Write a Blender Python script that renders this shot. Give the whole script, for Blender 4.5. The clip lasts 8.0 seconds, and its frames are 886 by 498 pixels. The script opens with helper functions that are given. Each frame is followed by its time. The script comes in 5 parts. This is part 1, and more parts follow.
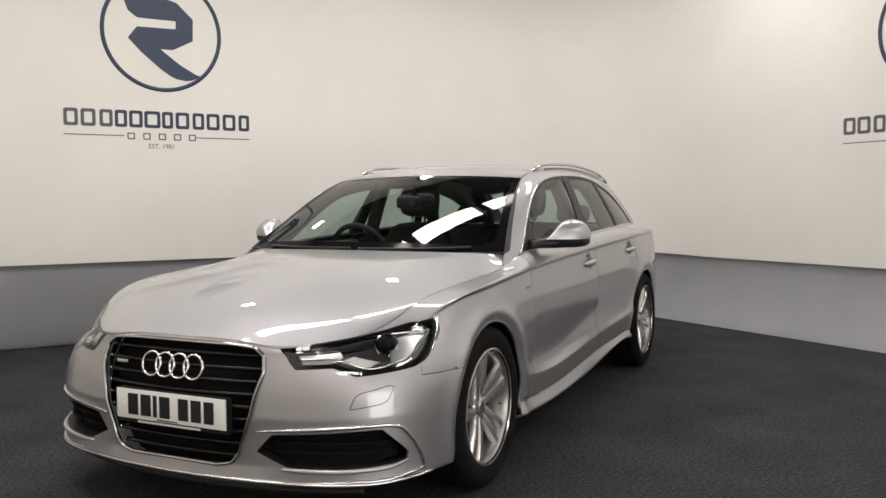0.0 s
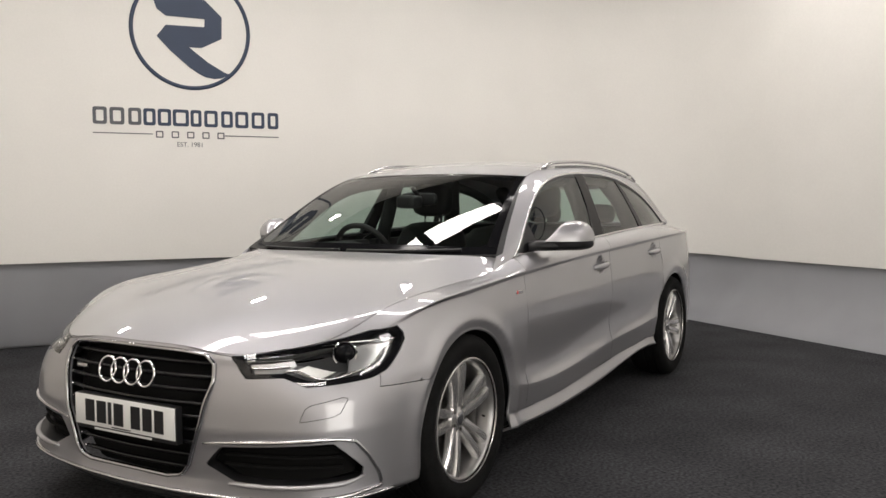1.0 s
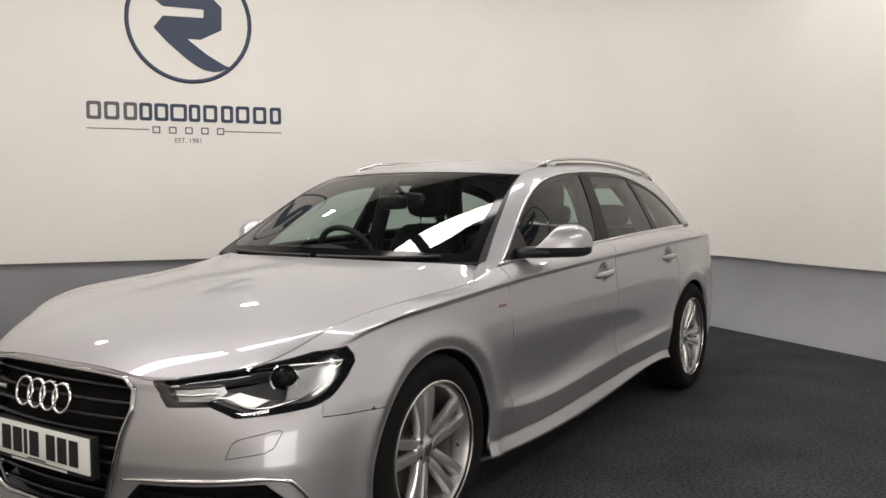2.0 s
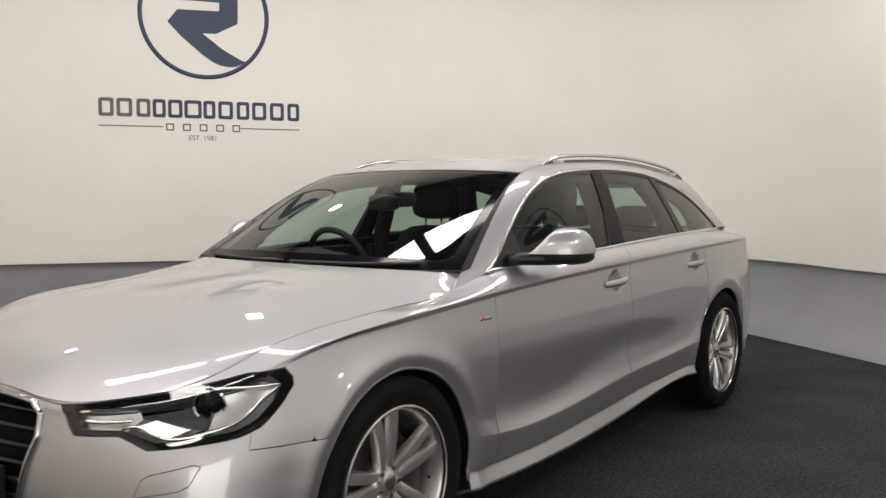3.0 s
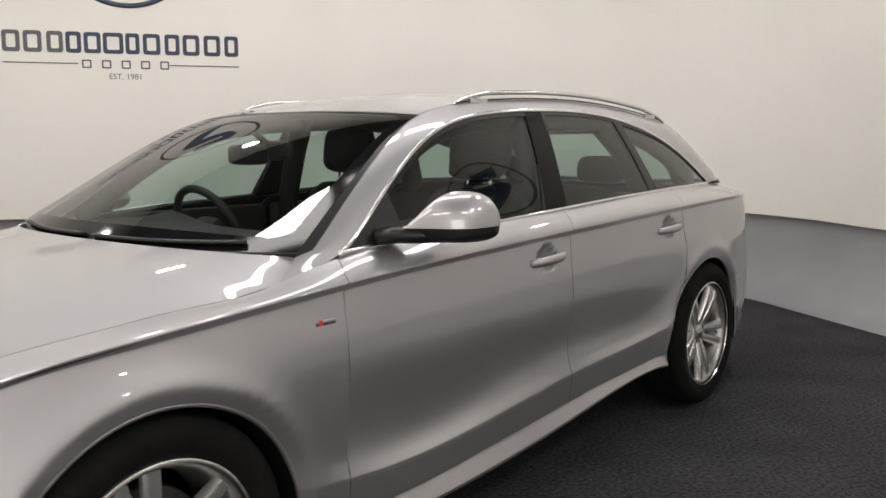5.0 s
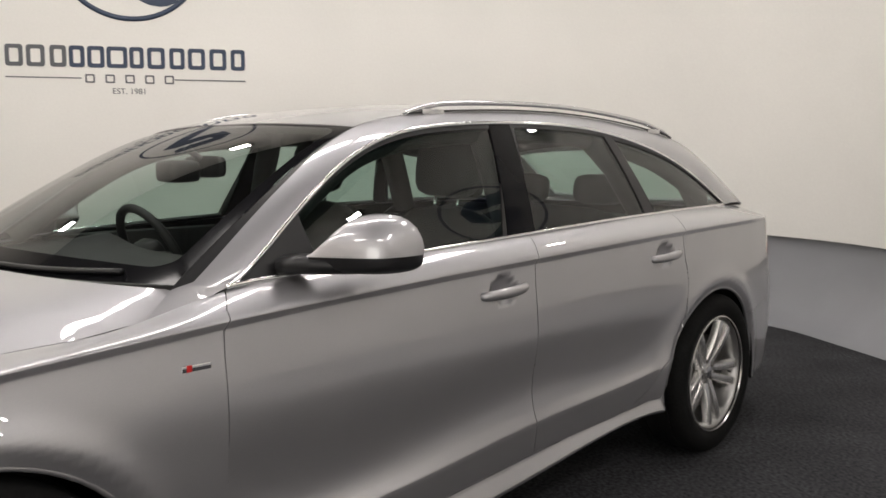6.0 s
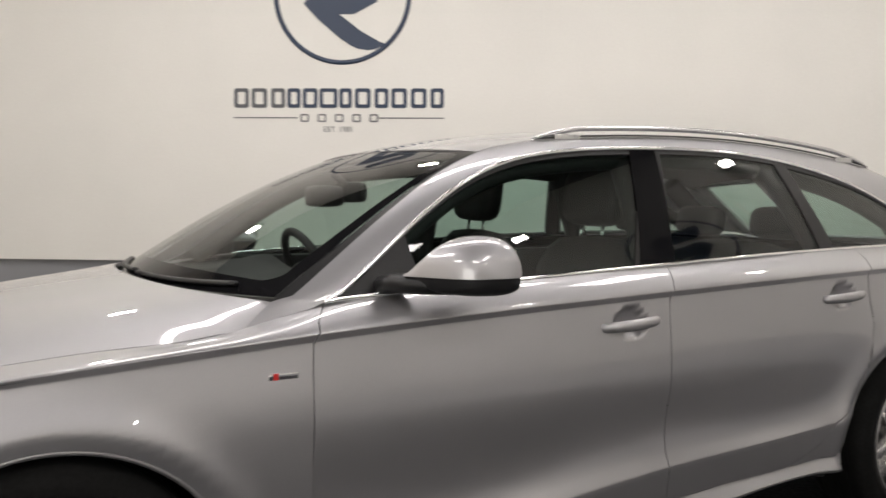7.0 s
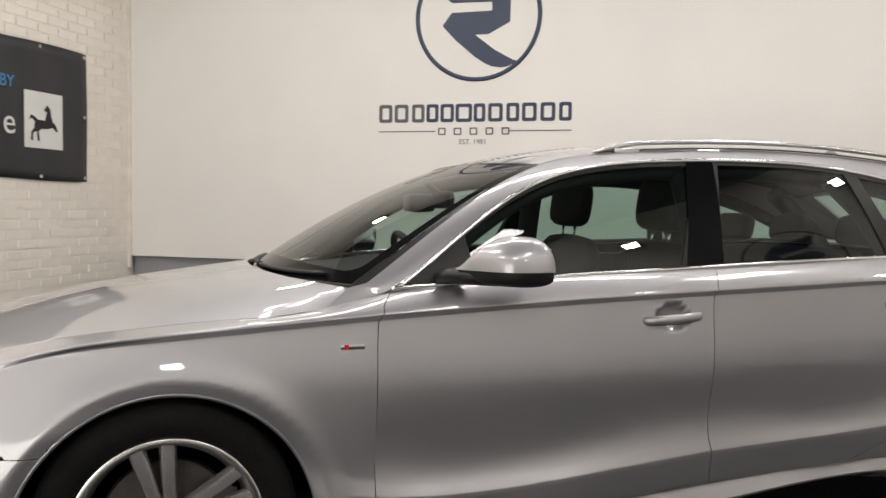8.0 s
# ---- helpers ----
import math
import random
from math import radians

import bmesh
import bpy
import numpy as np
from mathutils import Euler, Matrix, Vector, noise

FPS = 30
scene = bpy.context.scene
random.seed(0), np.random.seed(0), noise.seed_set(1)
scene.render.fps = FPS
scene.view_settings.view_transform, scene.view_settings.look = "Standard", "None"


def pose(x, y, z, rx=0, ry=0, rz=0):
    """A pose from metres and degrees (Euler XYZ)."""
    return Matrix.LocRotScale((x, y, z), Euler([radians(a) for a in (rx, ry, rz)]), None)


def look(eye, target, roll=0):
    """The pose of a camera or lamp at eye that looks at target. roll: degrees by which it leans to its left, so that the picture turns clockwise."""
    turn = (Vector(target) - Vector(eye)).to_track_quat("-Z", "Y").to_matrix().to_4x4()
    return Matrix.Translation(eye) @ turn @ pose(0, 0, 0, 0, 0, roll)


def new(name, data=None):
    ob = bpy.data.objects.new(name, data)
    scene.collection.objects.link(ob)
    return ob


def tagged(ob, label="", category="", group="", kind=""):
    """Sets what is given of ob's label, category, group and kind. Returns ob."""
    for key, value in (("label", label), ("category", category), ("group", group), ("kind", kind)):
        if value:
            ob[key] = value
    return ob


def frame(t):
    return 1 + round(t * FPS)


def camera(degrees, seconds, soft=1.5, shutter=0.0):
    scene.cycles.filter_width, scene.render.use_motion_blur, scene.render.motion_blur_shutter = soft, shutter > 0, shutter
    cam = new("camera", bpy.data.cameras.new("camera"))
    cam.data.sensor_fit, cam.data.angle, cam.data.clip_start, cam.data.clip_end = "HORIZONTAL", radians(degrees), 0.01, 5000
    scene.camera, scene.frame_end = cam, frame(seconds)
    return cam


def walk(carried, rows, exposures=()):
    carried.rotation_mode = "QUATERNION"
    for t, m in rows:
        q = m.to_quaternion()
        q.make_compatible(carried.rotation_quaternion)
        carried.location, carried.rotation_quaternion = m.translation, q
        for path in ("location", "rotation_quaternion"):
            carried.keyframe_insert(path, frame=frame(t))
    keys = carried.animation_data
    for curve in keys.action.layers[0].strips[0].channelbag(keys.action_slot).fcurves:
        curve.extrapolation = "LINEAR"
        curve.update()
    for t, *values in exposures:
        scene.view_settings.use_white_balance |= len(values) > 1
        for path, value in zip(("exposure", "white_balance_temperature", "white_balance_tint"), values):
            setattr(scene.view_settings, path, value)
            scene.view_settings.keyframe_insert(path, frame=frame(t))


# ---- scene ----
cam = camera(55.0, 8.0, shutter=0.4)
PATH = [
    (0, (-2.315, -2.246, 1.191), (-0.518, -1.375, 1.083), -0.4),
    (0.5, (-2.119, -2.39, 1.196), (-0.362, -1.441, 1.087), -0.4),
    (1, (-1.959, -2.49, 1.2), (-0.242, -1.471, 1.087), -0.3),
    (1.5, (-1.712, -2.489, 1.214), (-0.014, -1.439, 1.096), -0.2),
    (3, (-1.021, -2.535, 1.217), (0.57, -1.33, 1.097), -0.0),
    (3.5, (-0.736, -2.452, 1.258), (0.833, -1.219, 1.136), 0.1),
    (4, (-0.511, -2.387, 1.261), (1.05, -1.142, 1.14), 0.1),
    (4.5, (-0.214, -2.373, 1.238), (1.336, -1.122, 1.065), -0.0),
    (5, (0.005, -2.401, 1.239), (1.544, -1.148, 0.989), -0.1),
    (6.5, (0.693, -2.513, 1.217), (1.981, -0.991, 1.063), 0.3),
    (7, (0.774, -2.641, 1.188), (1.796, -0.925, 1.072), 0.5),
    (7.5, (0.801, -2.886, 1.184), (1.613, -1.061, 1.075), 0.7),
    (8, (0.886, -3.129, 1.184), (1.548, -1.245, 1.084), 0.8),
]
walk(cam, [(t, look(eye, target, roll)) for t, eye, target, roll in PATH], [(0.0, 0.0), (8.0, 0.0)])


# ---- world and light ----
world = bpy.data.worlds.new("world")
scene.world = world
world.use_nodes = True
world.node_tree.nodes["Background"].inputs["Color"].default_value = (0.8, 0.9, 1.0, 1)
world.node_tree.nodes["Background"].inputs["Strength"].default_value = 0.02

# the room's own axes: x along the logo wall, y through it, turned against the car
ROOM = Matrix.Translation((3.36, 3.235, 0)) @ pose(0, 0, 0, 0, 0, -34.28)
WEST, EAST, SOUTH, CEIL = -3.14, 5.06, -9.6, 4.2

# ---- materials ----
def material(name, color, rough=0.5, metal=0.0, coat=0.0, grain=0.0, grain_scale=200.0, stain=0.0, stain_scale=3.0,
             bump=0.0, bump_scale=300.0, spec=0.5, piece=0.0):
    m = bpy.data.materials.new(name)
    m.use_nodes = True
    nt = m.node_tree
    p = nt.nodes["Principled BSDF"]
    p.inputs["Base Color"].default_value = (*color, 1)
    p.inputs["Roughness"].default_value = rough
    p.inputs["Metallic"].default_value = metal
    p.inputs["Coat Weight"].default_value = coat
    p.inputs["Coat Roughness"].default_value = 0.03
    p.inputs["Specular IOR Level"].default_value = spec
    tc = nt.nodes.new("ShaderNodeTexCoord")
    last = None
    for amount, scale, detail in ((grain, grain_scale, 2.0), (stain, stain_scale, 5.0)):
        if amount:
            n = nt.nodes.new("ShaderNodeTexNoise")
            n.inputs["Scale"].default_value, n.inputs["Detail"].default_value = scale, detail
            nt.links.new(tc.outputs["Object"], n.inputs["Vector"])
            r = nt.nodes.new("ShaderNodeMapRange")
            r.inputs["From Min"].default_value, r.inputs["From Max"].default_value = 0.3, 0.7
            r.inputs["To Min"].default_value, r.inputs["To Max"].default_value = 1 - amount, 1 + amount
            nt.links.new(n.outputs["Fac"], r.inputs["Value"])
            if last is None:
                last = r.outputs["Result"]
            else:
                x = nt.nodes.new("ShaderNodeMath")
                x.operation = "MULTIPLY"
                nt.links.new(last, x.inputs[0])
                nt.links.new(r.outputs["Result"], x.inputs[1])
                last = x.outputs[0]
    if piece:
        info = nt.nodes.new("ShaderNodeObjectInfo")
        r = nt.nodes.new("ShaderNodeMapRange")
        r.inputs["To Min"].default_value, r.inputs["To Max"].default_value = 1 - piece, 1 + piece
        nt.links.new(info.outputs["Random"], r.inputs["Value"])
        if last is None:
            last = r.outputs["Result"]
        else:
            x = nt.nodes.new("ShaderNodeMath")
            x.operation = "MULTIPLY"
            nt.links.new(last, x.inputs[0])
            nt.links.new(r.outputs["Result"], x.inputs[1])
            last = x.outputs[0]
    if last is not None:
        mix = nt.nodes.new("ShaderNodeVectorMath")
        mix.operation = "SCALE"
        mix.inputs[0].default_value = color
        nt.links.new(last, mix.inputs["Scale"])
        nt.links.new(mix.outputs["Vector"], p.inputs["Base Color"])
    if bump:
        n = nt.nodes.new("ShaderNodeTexNoise")
        n.inputs["Scale"].default_value, n.inputs["Detail"].default_value = bump_scale, 3.0
        nt.links.new(tc.outputs["Object"], n.inputs["Vector"])
        b = nt.nodes.new("ShaderNodeBump")
        b.inputs["Strength"].default_value, b.inputs["Distance"].default_value = bump, 0.01
        nt.links.new(n.outputs["Fac"], b.inputs["Height"])
        nt.links.new(b.outputs["Normal"], p.inputs["Normal"])
    return m


def glass_material(name, color, tint):
    """Thin pane: a clear tinted sheet with a mirror gloss that grows towards grazing view; tint is the gloss seen straight on."""
    m = bpy.data.materials.new(name)
    m.use_nodes = True
    nt = m.node_tree
    nt.nodes.remove(nt.nodes["Principled BSDF"])
    out = nt.nodes["Material Output"]
    tr = nt.nodes.new("ShaderNodeBsdfTransparent")
    tr.inputs["Color"].default_value = (*color, 1)
    gl = nt.nodes.new("ShaderNodeBsdfGlossy")
    gl.inputs["Roughness"].default_value = 0.01
    lw = nt.nodes.new("ShaderNodeLayerWeight")
    lw.inputs["Blend"].default_value = 0.5
    power = nt.nodes.new("ShaderNodeMath")
    power.operation, power.inputs[1].default_value = "POWER", 5.0
    nt.links.new(lw.outputs["Facing"], power.inputs[0])
    fr = nt.nodes.new("ShaderNodeMath")
    fr.operation, fr.inputs[1].default_value, fr.inputs[2].default_value = "MULTIPLY_ADD", 1 - tint, tint
    nt.links.new(power.outputs[0], fr.inputs[0])
    mx = nt.nodes.new("ShaderNodeMixShader")
    nt.links.new(fr.outputs[0], mx.inputs[0])
    nt.links.new(tr.outputs[0], mx.inputs[1])
    nt.links.new(gl.outputs[0], mx.inputs[2])
    nt.links.new(mx.outputs[0], out.inputs[0])
    return m


def lamp_material(name, color, strength):
    m = bpy.data.materials.new(name)
    m.use_nodes = True
    p = m.node_tree.nodes["Principled BSDF"]
    p.inputs["Base Color"].default_value = (0.8, 0.8, 0.8, 1)
    p.inputs["Emission Color"].default_value = (*color, 1)
    p.inputs["Emission Strength"].default_value = strength
    return m


PAINT = material("silver_paint", (0.385, 0.38, 0.394), 0.50, 0.92, 1.0, grain=0.05, grain_scale=900, stain=0.012, stain_scale=4)
PAINT.node_tree.nodes["Principled BSDF"].inputs["Coat IOR"].default_value = 1.68
PAINT.node_tree.nodes["Principled BSDF"].inputs["Coat Roughness"].default_value = 0.0
WALL_WHITE = material("white_wall_paint", (0.79, 0.775, 0.735), 0.62, stain=0.025, stain_scale=1.3, grain=0.015, grain_scale=60, bump=0.05, bump_scale=90)
BAND_GREY = material("grey_vinyl", (0.262, 0.266, 0.282), 0.42, stain=0.06, stain_scale=2.0, bump=0.04, bump_scale=40)
CARPET = material("charcoal_carpet", (0.038, 0.0385, 0.0415), 0.95, grain=0.6, grain_scale=62, stain=0.22, stain_scale=2.2, bump=0.5, bump_scale=260, spec=0.1)
BRICK = material("white_painted_brick", (0.82, 0.775, 0.70), 0.6, stain=0.04, stain_scale=5, bump=0.25, bump_scale=60, piece=0.03)
MORTAR = material("painted_mortar", (0.80, 0.755, 0.68), 0.75, stain=0.08, stain_scale=8, bump=0.3, bump_scale=90)
CEILING = material("ceiling_paint", (0.06, 0.06, 0.06), 0.8, stain=0.05)
NAVY = material("navy_vinyl", (0.028, 0.045, 0.085), 0.45, stain=0.05, stain_scale=6)
GREYMARK = material("grey_vinyl_letter", (0.10, 0.105, 0.115), 0.5, stain=0.05, stain_scale=6)
BLACK = material("black_plastic", (0.012, 0.012, 0.013), 0.42, grain=0.1, grain_scale=400, spec=0.3)
GLOSSBLACK = material("gloss_black", (0.006, 0.006, 0.007), 0.08, spec=0.08, stain=0.05, stain_scale=9)
# also colours the added sheet that stands for shade in the panel gaps
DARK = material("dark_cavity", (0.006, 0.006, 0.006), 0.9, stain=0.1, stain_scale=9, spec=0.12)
GRILLEBLACK = material("gloss_grille_black", (0.006, 0.006, 0.007), 0.22, stain=0.08, stain_scale=14, spec=0.3)
RUBBER = material("tyre_rubber", (0.007, 0.007, 0.007), 0.8, grain=0.25, grain_scale=120, stain=0.2, stain_scale=14, bump=0.15, bump_scale=400, spec=0.1)
CHROME = material("chrome", (0.82, 0.82, 0.83), 0.06, 1.0, stain=0.02, stain_scale=20)
ALU = material("brushed_aluminium", (0.62, 0.62, 0.63), 0.22, 1.0, grain=0.03, grain_scale=500)
# wheel alloy darkened, with the shade between the spokes put into its colour
BARREL = material("shaded_wheel_barrel", (0.30, 0.295, 0.29), 0.35, 0.85, stain=0.1, stain_scale=18)
ALLOY = material("alloy_wheel_silver", (0.62, 0.61, 0.60), 0.25, 0.85, 0.5, grain=0.04, grain_scale=700)
IRON = material("brake_iron", (0.09, 0.085, 0.08), 0.5, 0.9, stain=0.15, stain_scale=30)
FABRIC = material("black_leather", (0.007, 0.007, 0.0075), 0.65, grain=0.06, grain_scale=60, stain=0.1)
TRIM = material("dark_interior_trim", (0.014, 0.014, 0.0145), 0.65, grain=0.1, grain_scale=200, stain=0.08)
GLASS = glass_material("green_tinted_glass", (0.56, 0.68, 0.635), 0.058)
SCREEN = glass_material("windscreen_glass", (0.74, 0.81, 0.78), 0.075)
DARKCHROME = material("dark_chrome", (0.42, 0.42, 0.43), 0.16, 1.0, stain=0.04, stain_scale=20)
LENS = glass_material("clear_lens", (0.96, 0.97, 0.97), 0.05)
PLATEWHITE = material("plate_white", (0.74, 0.74, 0.72), 0.3, stain=0.03, stain_scale=20)
BANNERBLACK = material("black_banner", (0.02, 0.02, 0.024), 0.5, stain=0.1, stain_scale=5, bump=0.1, bump_scale=6)
BLUE = material("blue_print", (0.06, 0.27, 0.55), 0.5, stain=0.05)
PAPER = material("white_print", (0.72, 0.72, 0.70), 0.5, stain=0.04, stain_scale=6)
RED = material("red_enamel", (0.5, 0.02, 0.02), 0.3, stain=0.05, stain_scale=20)
REDLENS = material("red_lens", (0.32, 0.015, 0.015), 0.1, coat=1.0, stain=0.05, stain_scale=12)
BRASS = material("steel_eyelet", (0.6, 0.6, 0.6), 0.3, 1.0, stain=0.05, stain_scale=30)
LAMPINNER = material("grey_lamp_housing", (0.62, 0.62, 0.62), 0.28, 0.8, stain=0.05, stain_scale=20)
SATIN = material("satin_silver_plastic", (0.70, 0.69, 0.66), 0.38, 0.75, stain=0.03, stain_scale=15)
DARKGREY = material("dark_grey_plastic", (0.07, 0.07, 0.07), 0.3, 0.3, stain=0.05, stain_scale=20)
SILVERPLASTIC = material("silver_reflector", (0.80, 0.80, 0.80), 0.18, 1.0, stain=0.03, stain_scale=15)
WHITELIGHT = lamp_material("lamp_panel", (1.0, 0.94, 0.905), 20.8)
DAYLIGHT = lamp_material("daylight_beyond", (1.0, 0.96, 0.90), 4.0)
SPOTLIGHT = lamp_material("spot_lens", (1.0, 0.96, 0.90), 95.0)


# ---- building helpers ----
def part(name, bm, mat, parent=None, label="", smooth=True):
    """Links a bmesh as one mesh object, under a thing or a part."""
    me = bpy.data.meshes.new(name)
    for f in bm.faces:
        f.smooth = smooth
    true_normal, rim = bm.verts.layers.float_vector.get("true_normal"), bm.faces.layers.int.get("rim")
    loops = []
    if true_normal is not None:
        for f in bm.faces:
            loops += [(0, 0, 0) if f[rim] else tuple(l.vert[true_normal]) for l in f.loops]
    bm.to_mesh(me)
    bm.free()
    if loops:
        me.normals_split_custom_set(loops)
    me.materials.append(mat)
    ob = new(name, me)
    if parent:
        ob.parent = parent
    if label:
        tagged(ob, label)
    return ob


def empty(name, label, category, group="", place=None, kind=""):
    ob = tagged(new(name), label, category, group, kind)
    if place is not None:
        ob.matrix_world = place
    return ob


def sheet_bm(points, closed_u=False, closed_v=False, flip=False):
    """A bmesh from a grid of points, rows by columns."""
    bm = bmesh.new()
    vs = [[bm.verts.new(p) for p in row] for row in points]
    nu, nv = len(vs), len(vs[0])
    for i in range(nu if closed_u else nu - 1):
        for j in range(nv if closed_v else nv - 1):
            q = [vs[i][j], vs[(i + 1) % nu][j], vs[(i + 1) % nu][(j + 1) % nv], vs[i][(j + 1) % nv]]
            try:
                bm.faces.new(q[::-1] if flip else q)
            except ValueError:
                pass
    return bm


def sharpen(bm, degrees=35):
    for e in bm.edges:
        if len(e.link_faces) == 2 and e.calc_face_angle(0) > radians(degrees):
            e.smooth = False
    return bm


def box_bm(x0, x1, y0, y1, z0, z1, bevel=0.0, segments=2):
    bm = bmesh.new()
    bmesh.ops.create_cube(bm, size=1)
    for v in bm.verts:
        v.co = Vector(((x0 + x1) / 2 + v.co.x * (x1 - x0), (y0 + y1) / 2 + v.co.y * (y1 - y0), (z0 + z1) / 2 + v.co.z * (z1 - z0)))
    if bevel:
        bmesh.ops.bevel(bm, geom=list(bm.edges), offset=bevel, segments=segments, affect="EDGES", profile=0.6)
    return sharpen(bm, 50)


def lathe_bm(profile, n=64, axis="y"):
    """Turns a profile of (radius, offset) about an axis."""
    rows = []
    for i in range(n):
        a = 2 * math.pi * i / n
        c, s = math.cos(a), math.sin(a)
        rows.append([(r * c, o, r * s) if axis == "y" else (r * c, r * s, o) for r, o in profile])
    bm = sheet_bm(rows, closed_u=True)
    bmesh.ops.remove_doubles(bm, verts=bm.verts, dist=1e-6)
    bmesh.ops.recalc_face_normals(bm, faces=bm.faces)
    return sharpen(bm, 35)


def tube_bm(points, radius, n=10, flat=1.0, up=(0, 0, 1), closed=False, taper=None):
    """A rod of elliptic section along points; flat scales it across the up direction."""
    pts = [Vector(p) for p in points]
    rows = []
    k = len(pts)
    for i, p in enumerate(pts):
        a = pts[(i - 1) % k] if closed else pts[max(i - 1, 0)]
        b = pts[(i + 1) % k] if closed else pts[min(i + 1, k - 1)]
        d = (b - a).normalized()
        side = d.cross(Vector(up))
        side = side.normalized() if side.length > 1e-4 else Vector((1, 0, 0))
        top = side.cross(d).normalized()
        r = radius * (taper(i / max(k - 1, 1)) if taper else 1)
        rows.append([p + side * (r * flat * math.cos(t)) + top * (r * math.sin(t)) for t in (2 * math.pi * j / n for j in range(n))])
    bm = sheet_bm(rows, closed_u=closed, closed_v=True)
    if not closed:
        for row, rev in ((0, False), (-1, True)):
            bm.verts.ensure_lookup_table()
            ring = [bm.verts[j] for j in (range(n) if row == 0 else range(len(bm.verts) - n, len(bm.verts)))]
            bm.faces.new(ring if rev else ring[::-1])
    bmesh.ops.recalc_face_normals(bm, faces=bm.faces)
    return bm


def spline(points):
    """A smooth curve through points: a function of 0..1 by length, natural cubic."""
    p = np.array(points, float)
    d = np.concatenate([[0], np.cumsum(np.linalg.norm(np.diff(p, axis=0), axis=1))])
    return cubic(d / d[-1], p)


def cubic(knots, values):
    """Natural cubic spline through values at knots; takes numbers or arrays."""
    t, y = np.array(knots, float), np.array(values, float)
    if y.ndim == 1:
        y = y[:, None]
    n = len(t)
    h = np.diff(t)
    A, B = np.zeros((n, n)), np.zeros((n, y.shape[1]))
    A[0, 0] = A[-1, -1] = 1
    for i in range(1, n - 1):
        A[i, i - 1], A[i, i], A[i, i + 1] = h[i - 1], 2 * (h[i - 1] + h[i]), h[i]
        B[i] = 6 * ((y[i + 1] - y[i]) / h[i] - (y[i] - y[i - 1]) / h[i - 1])
    m = np.linalg.solve(A, B)

    def f(q):
        q = np.atleast_1d(np.array(q, float))
        i = np.clip(np.searchsorted(t, q) - 1, 0, n - 2)
        a, b = (t[i + 1] - q)[:, None], (q - t[i])[:, None]
        hh = h[i][:, None]
        return m[i] * a ** 3 / (6 * hh) + m[i + 1] * b ** 3 / (6 * hh) + (y[i] / hh - m[i] * hh / 6) * a + (y[i + 1] / hh - m[i + 1] * hh / 6) * b
    return f


def inside(poly, x, y):
    """Whether a point lies in a polygon."""
    hit, k = False, len(poly)
    for i in range(k):
        (x0, y0), (x1, y1) = poly[i], poly[i - 1]
        if (y0 > y) != (y1 > y) and x < (x1 - x0) * (y - y0) / (y1 - y0) + x0:
            hit = not hit
    return hit


def rounded(poly, radius, n=4):
    """A polygon with its corners rounded."""
    out, k = [], len(poly)
    for i in range(k):
        a, b, c = Vector(poly[i - 1]), Vector(poly[i]), Vector(poly[(i + 1) % k])
        r = min(radius, (a - b).length * 0.45, (c - b).length * 0.45)
        p, q = b + (a - b).normalized() * r, b + (c - b).normalized() * r
        for j in range(n + 1):
            t = j / n
            out.append(tuple(p * (1 - t) ** 2 + b * 2 * t * (1 - t) + q * t ** 2))
    return out


def prism_bm(poly, depth, bevel=0.0):
    """A flat shape in x and z, pushed back along y by depth."""
    bm = bmesh.new()
    a = [bm.verts.new((x, 0, z)) for x, z in poly]
    bm.faces.new(a)
    r = bmesh.ops.extrude_face_region(bm, geom=list(bm.faces))
    for v in r["geom"]:
        if isinstance(v, bmesh.types.BMVert):
            v.co.y += depth
    bmesh.ops.recalc_face_normals(bm, faces=bm.faces)
    if bevel:
        bmesh.ops.bevel(bm, geom=list(bm.edges), offset=bevel, segments=2, affect="EDGES")
    return sharpen(bm, 40)


# ---- the room ----
def placed(ob, m):
    ob.matrix_world = m
    return ob


def room_wall(name, outline, label, mat, thick=0.03, foot=0.0, head=CEIL, foot_end=None):
    """A wall that follows an outline in the room's plan, with thickness to its outside."""
    pts = [Vector((x, y, 0)) for x, y in outline]
    bm = bmesh.new()
    rows = []
    for i, p in enumerate(pts):
        d = (pts[min(i + 1, len(pts) - 1)] - pts[max(i - 1, 0)]).normalized()
        n = Vector((-d.y, d.x, 0))
        q = p + n * thick
        f = foot if foot_end is None else foot + (foot_end - foot) * min(max((i - 1) / 16, 0), 1)
        rows.append([(p.x, p.y, f), (p.x, p.y, head), (q.x, q.y, head), (q.x, q.y, f)])
    bm.free()
    bm = sheet_bm(rows, closed_v=True, flip=True)
    bmesh.ops.recalc_face_normals(bm, faces=bm.faces)
    ob = part(name, sharpen(bm, 40), mat)
    ob.matrix_world = ROOM
    return tagged(ob, label, "wall", kind="structure")


def corner(cx, cy, r, a0, a1, n=16):
    return [(cx + r * math.cos(radians(a0 + (a1 - a0) * i / n)), cy + r * math.sin(radians(a0 + (a1 - a0) * i / n))) for i in range(n + 1)]


# white screen wall: north run, rounded corner, east run; it hangs free above the grey foot wall
R = 1.5
screen_line = [(WEST + 0.02, 0.0)] + corner(EAST - R, -R, R, 90, 0) + [(EAST, -4.4), (EAST, SOUTH)]
room_wall("wall_north_east", screen_line, "cream white studio screen wall with rounded corner", WALL_WHITE, 0.03, 0.705, CEIL, 0.622)

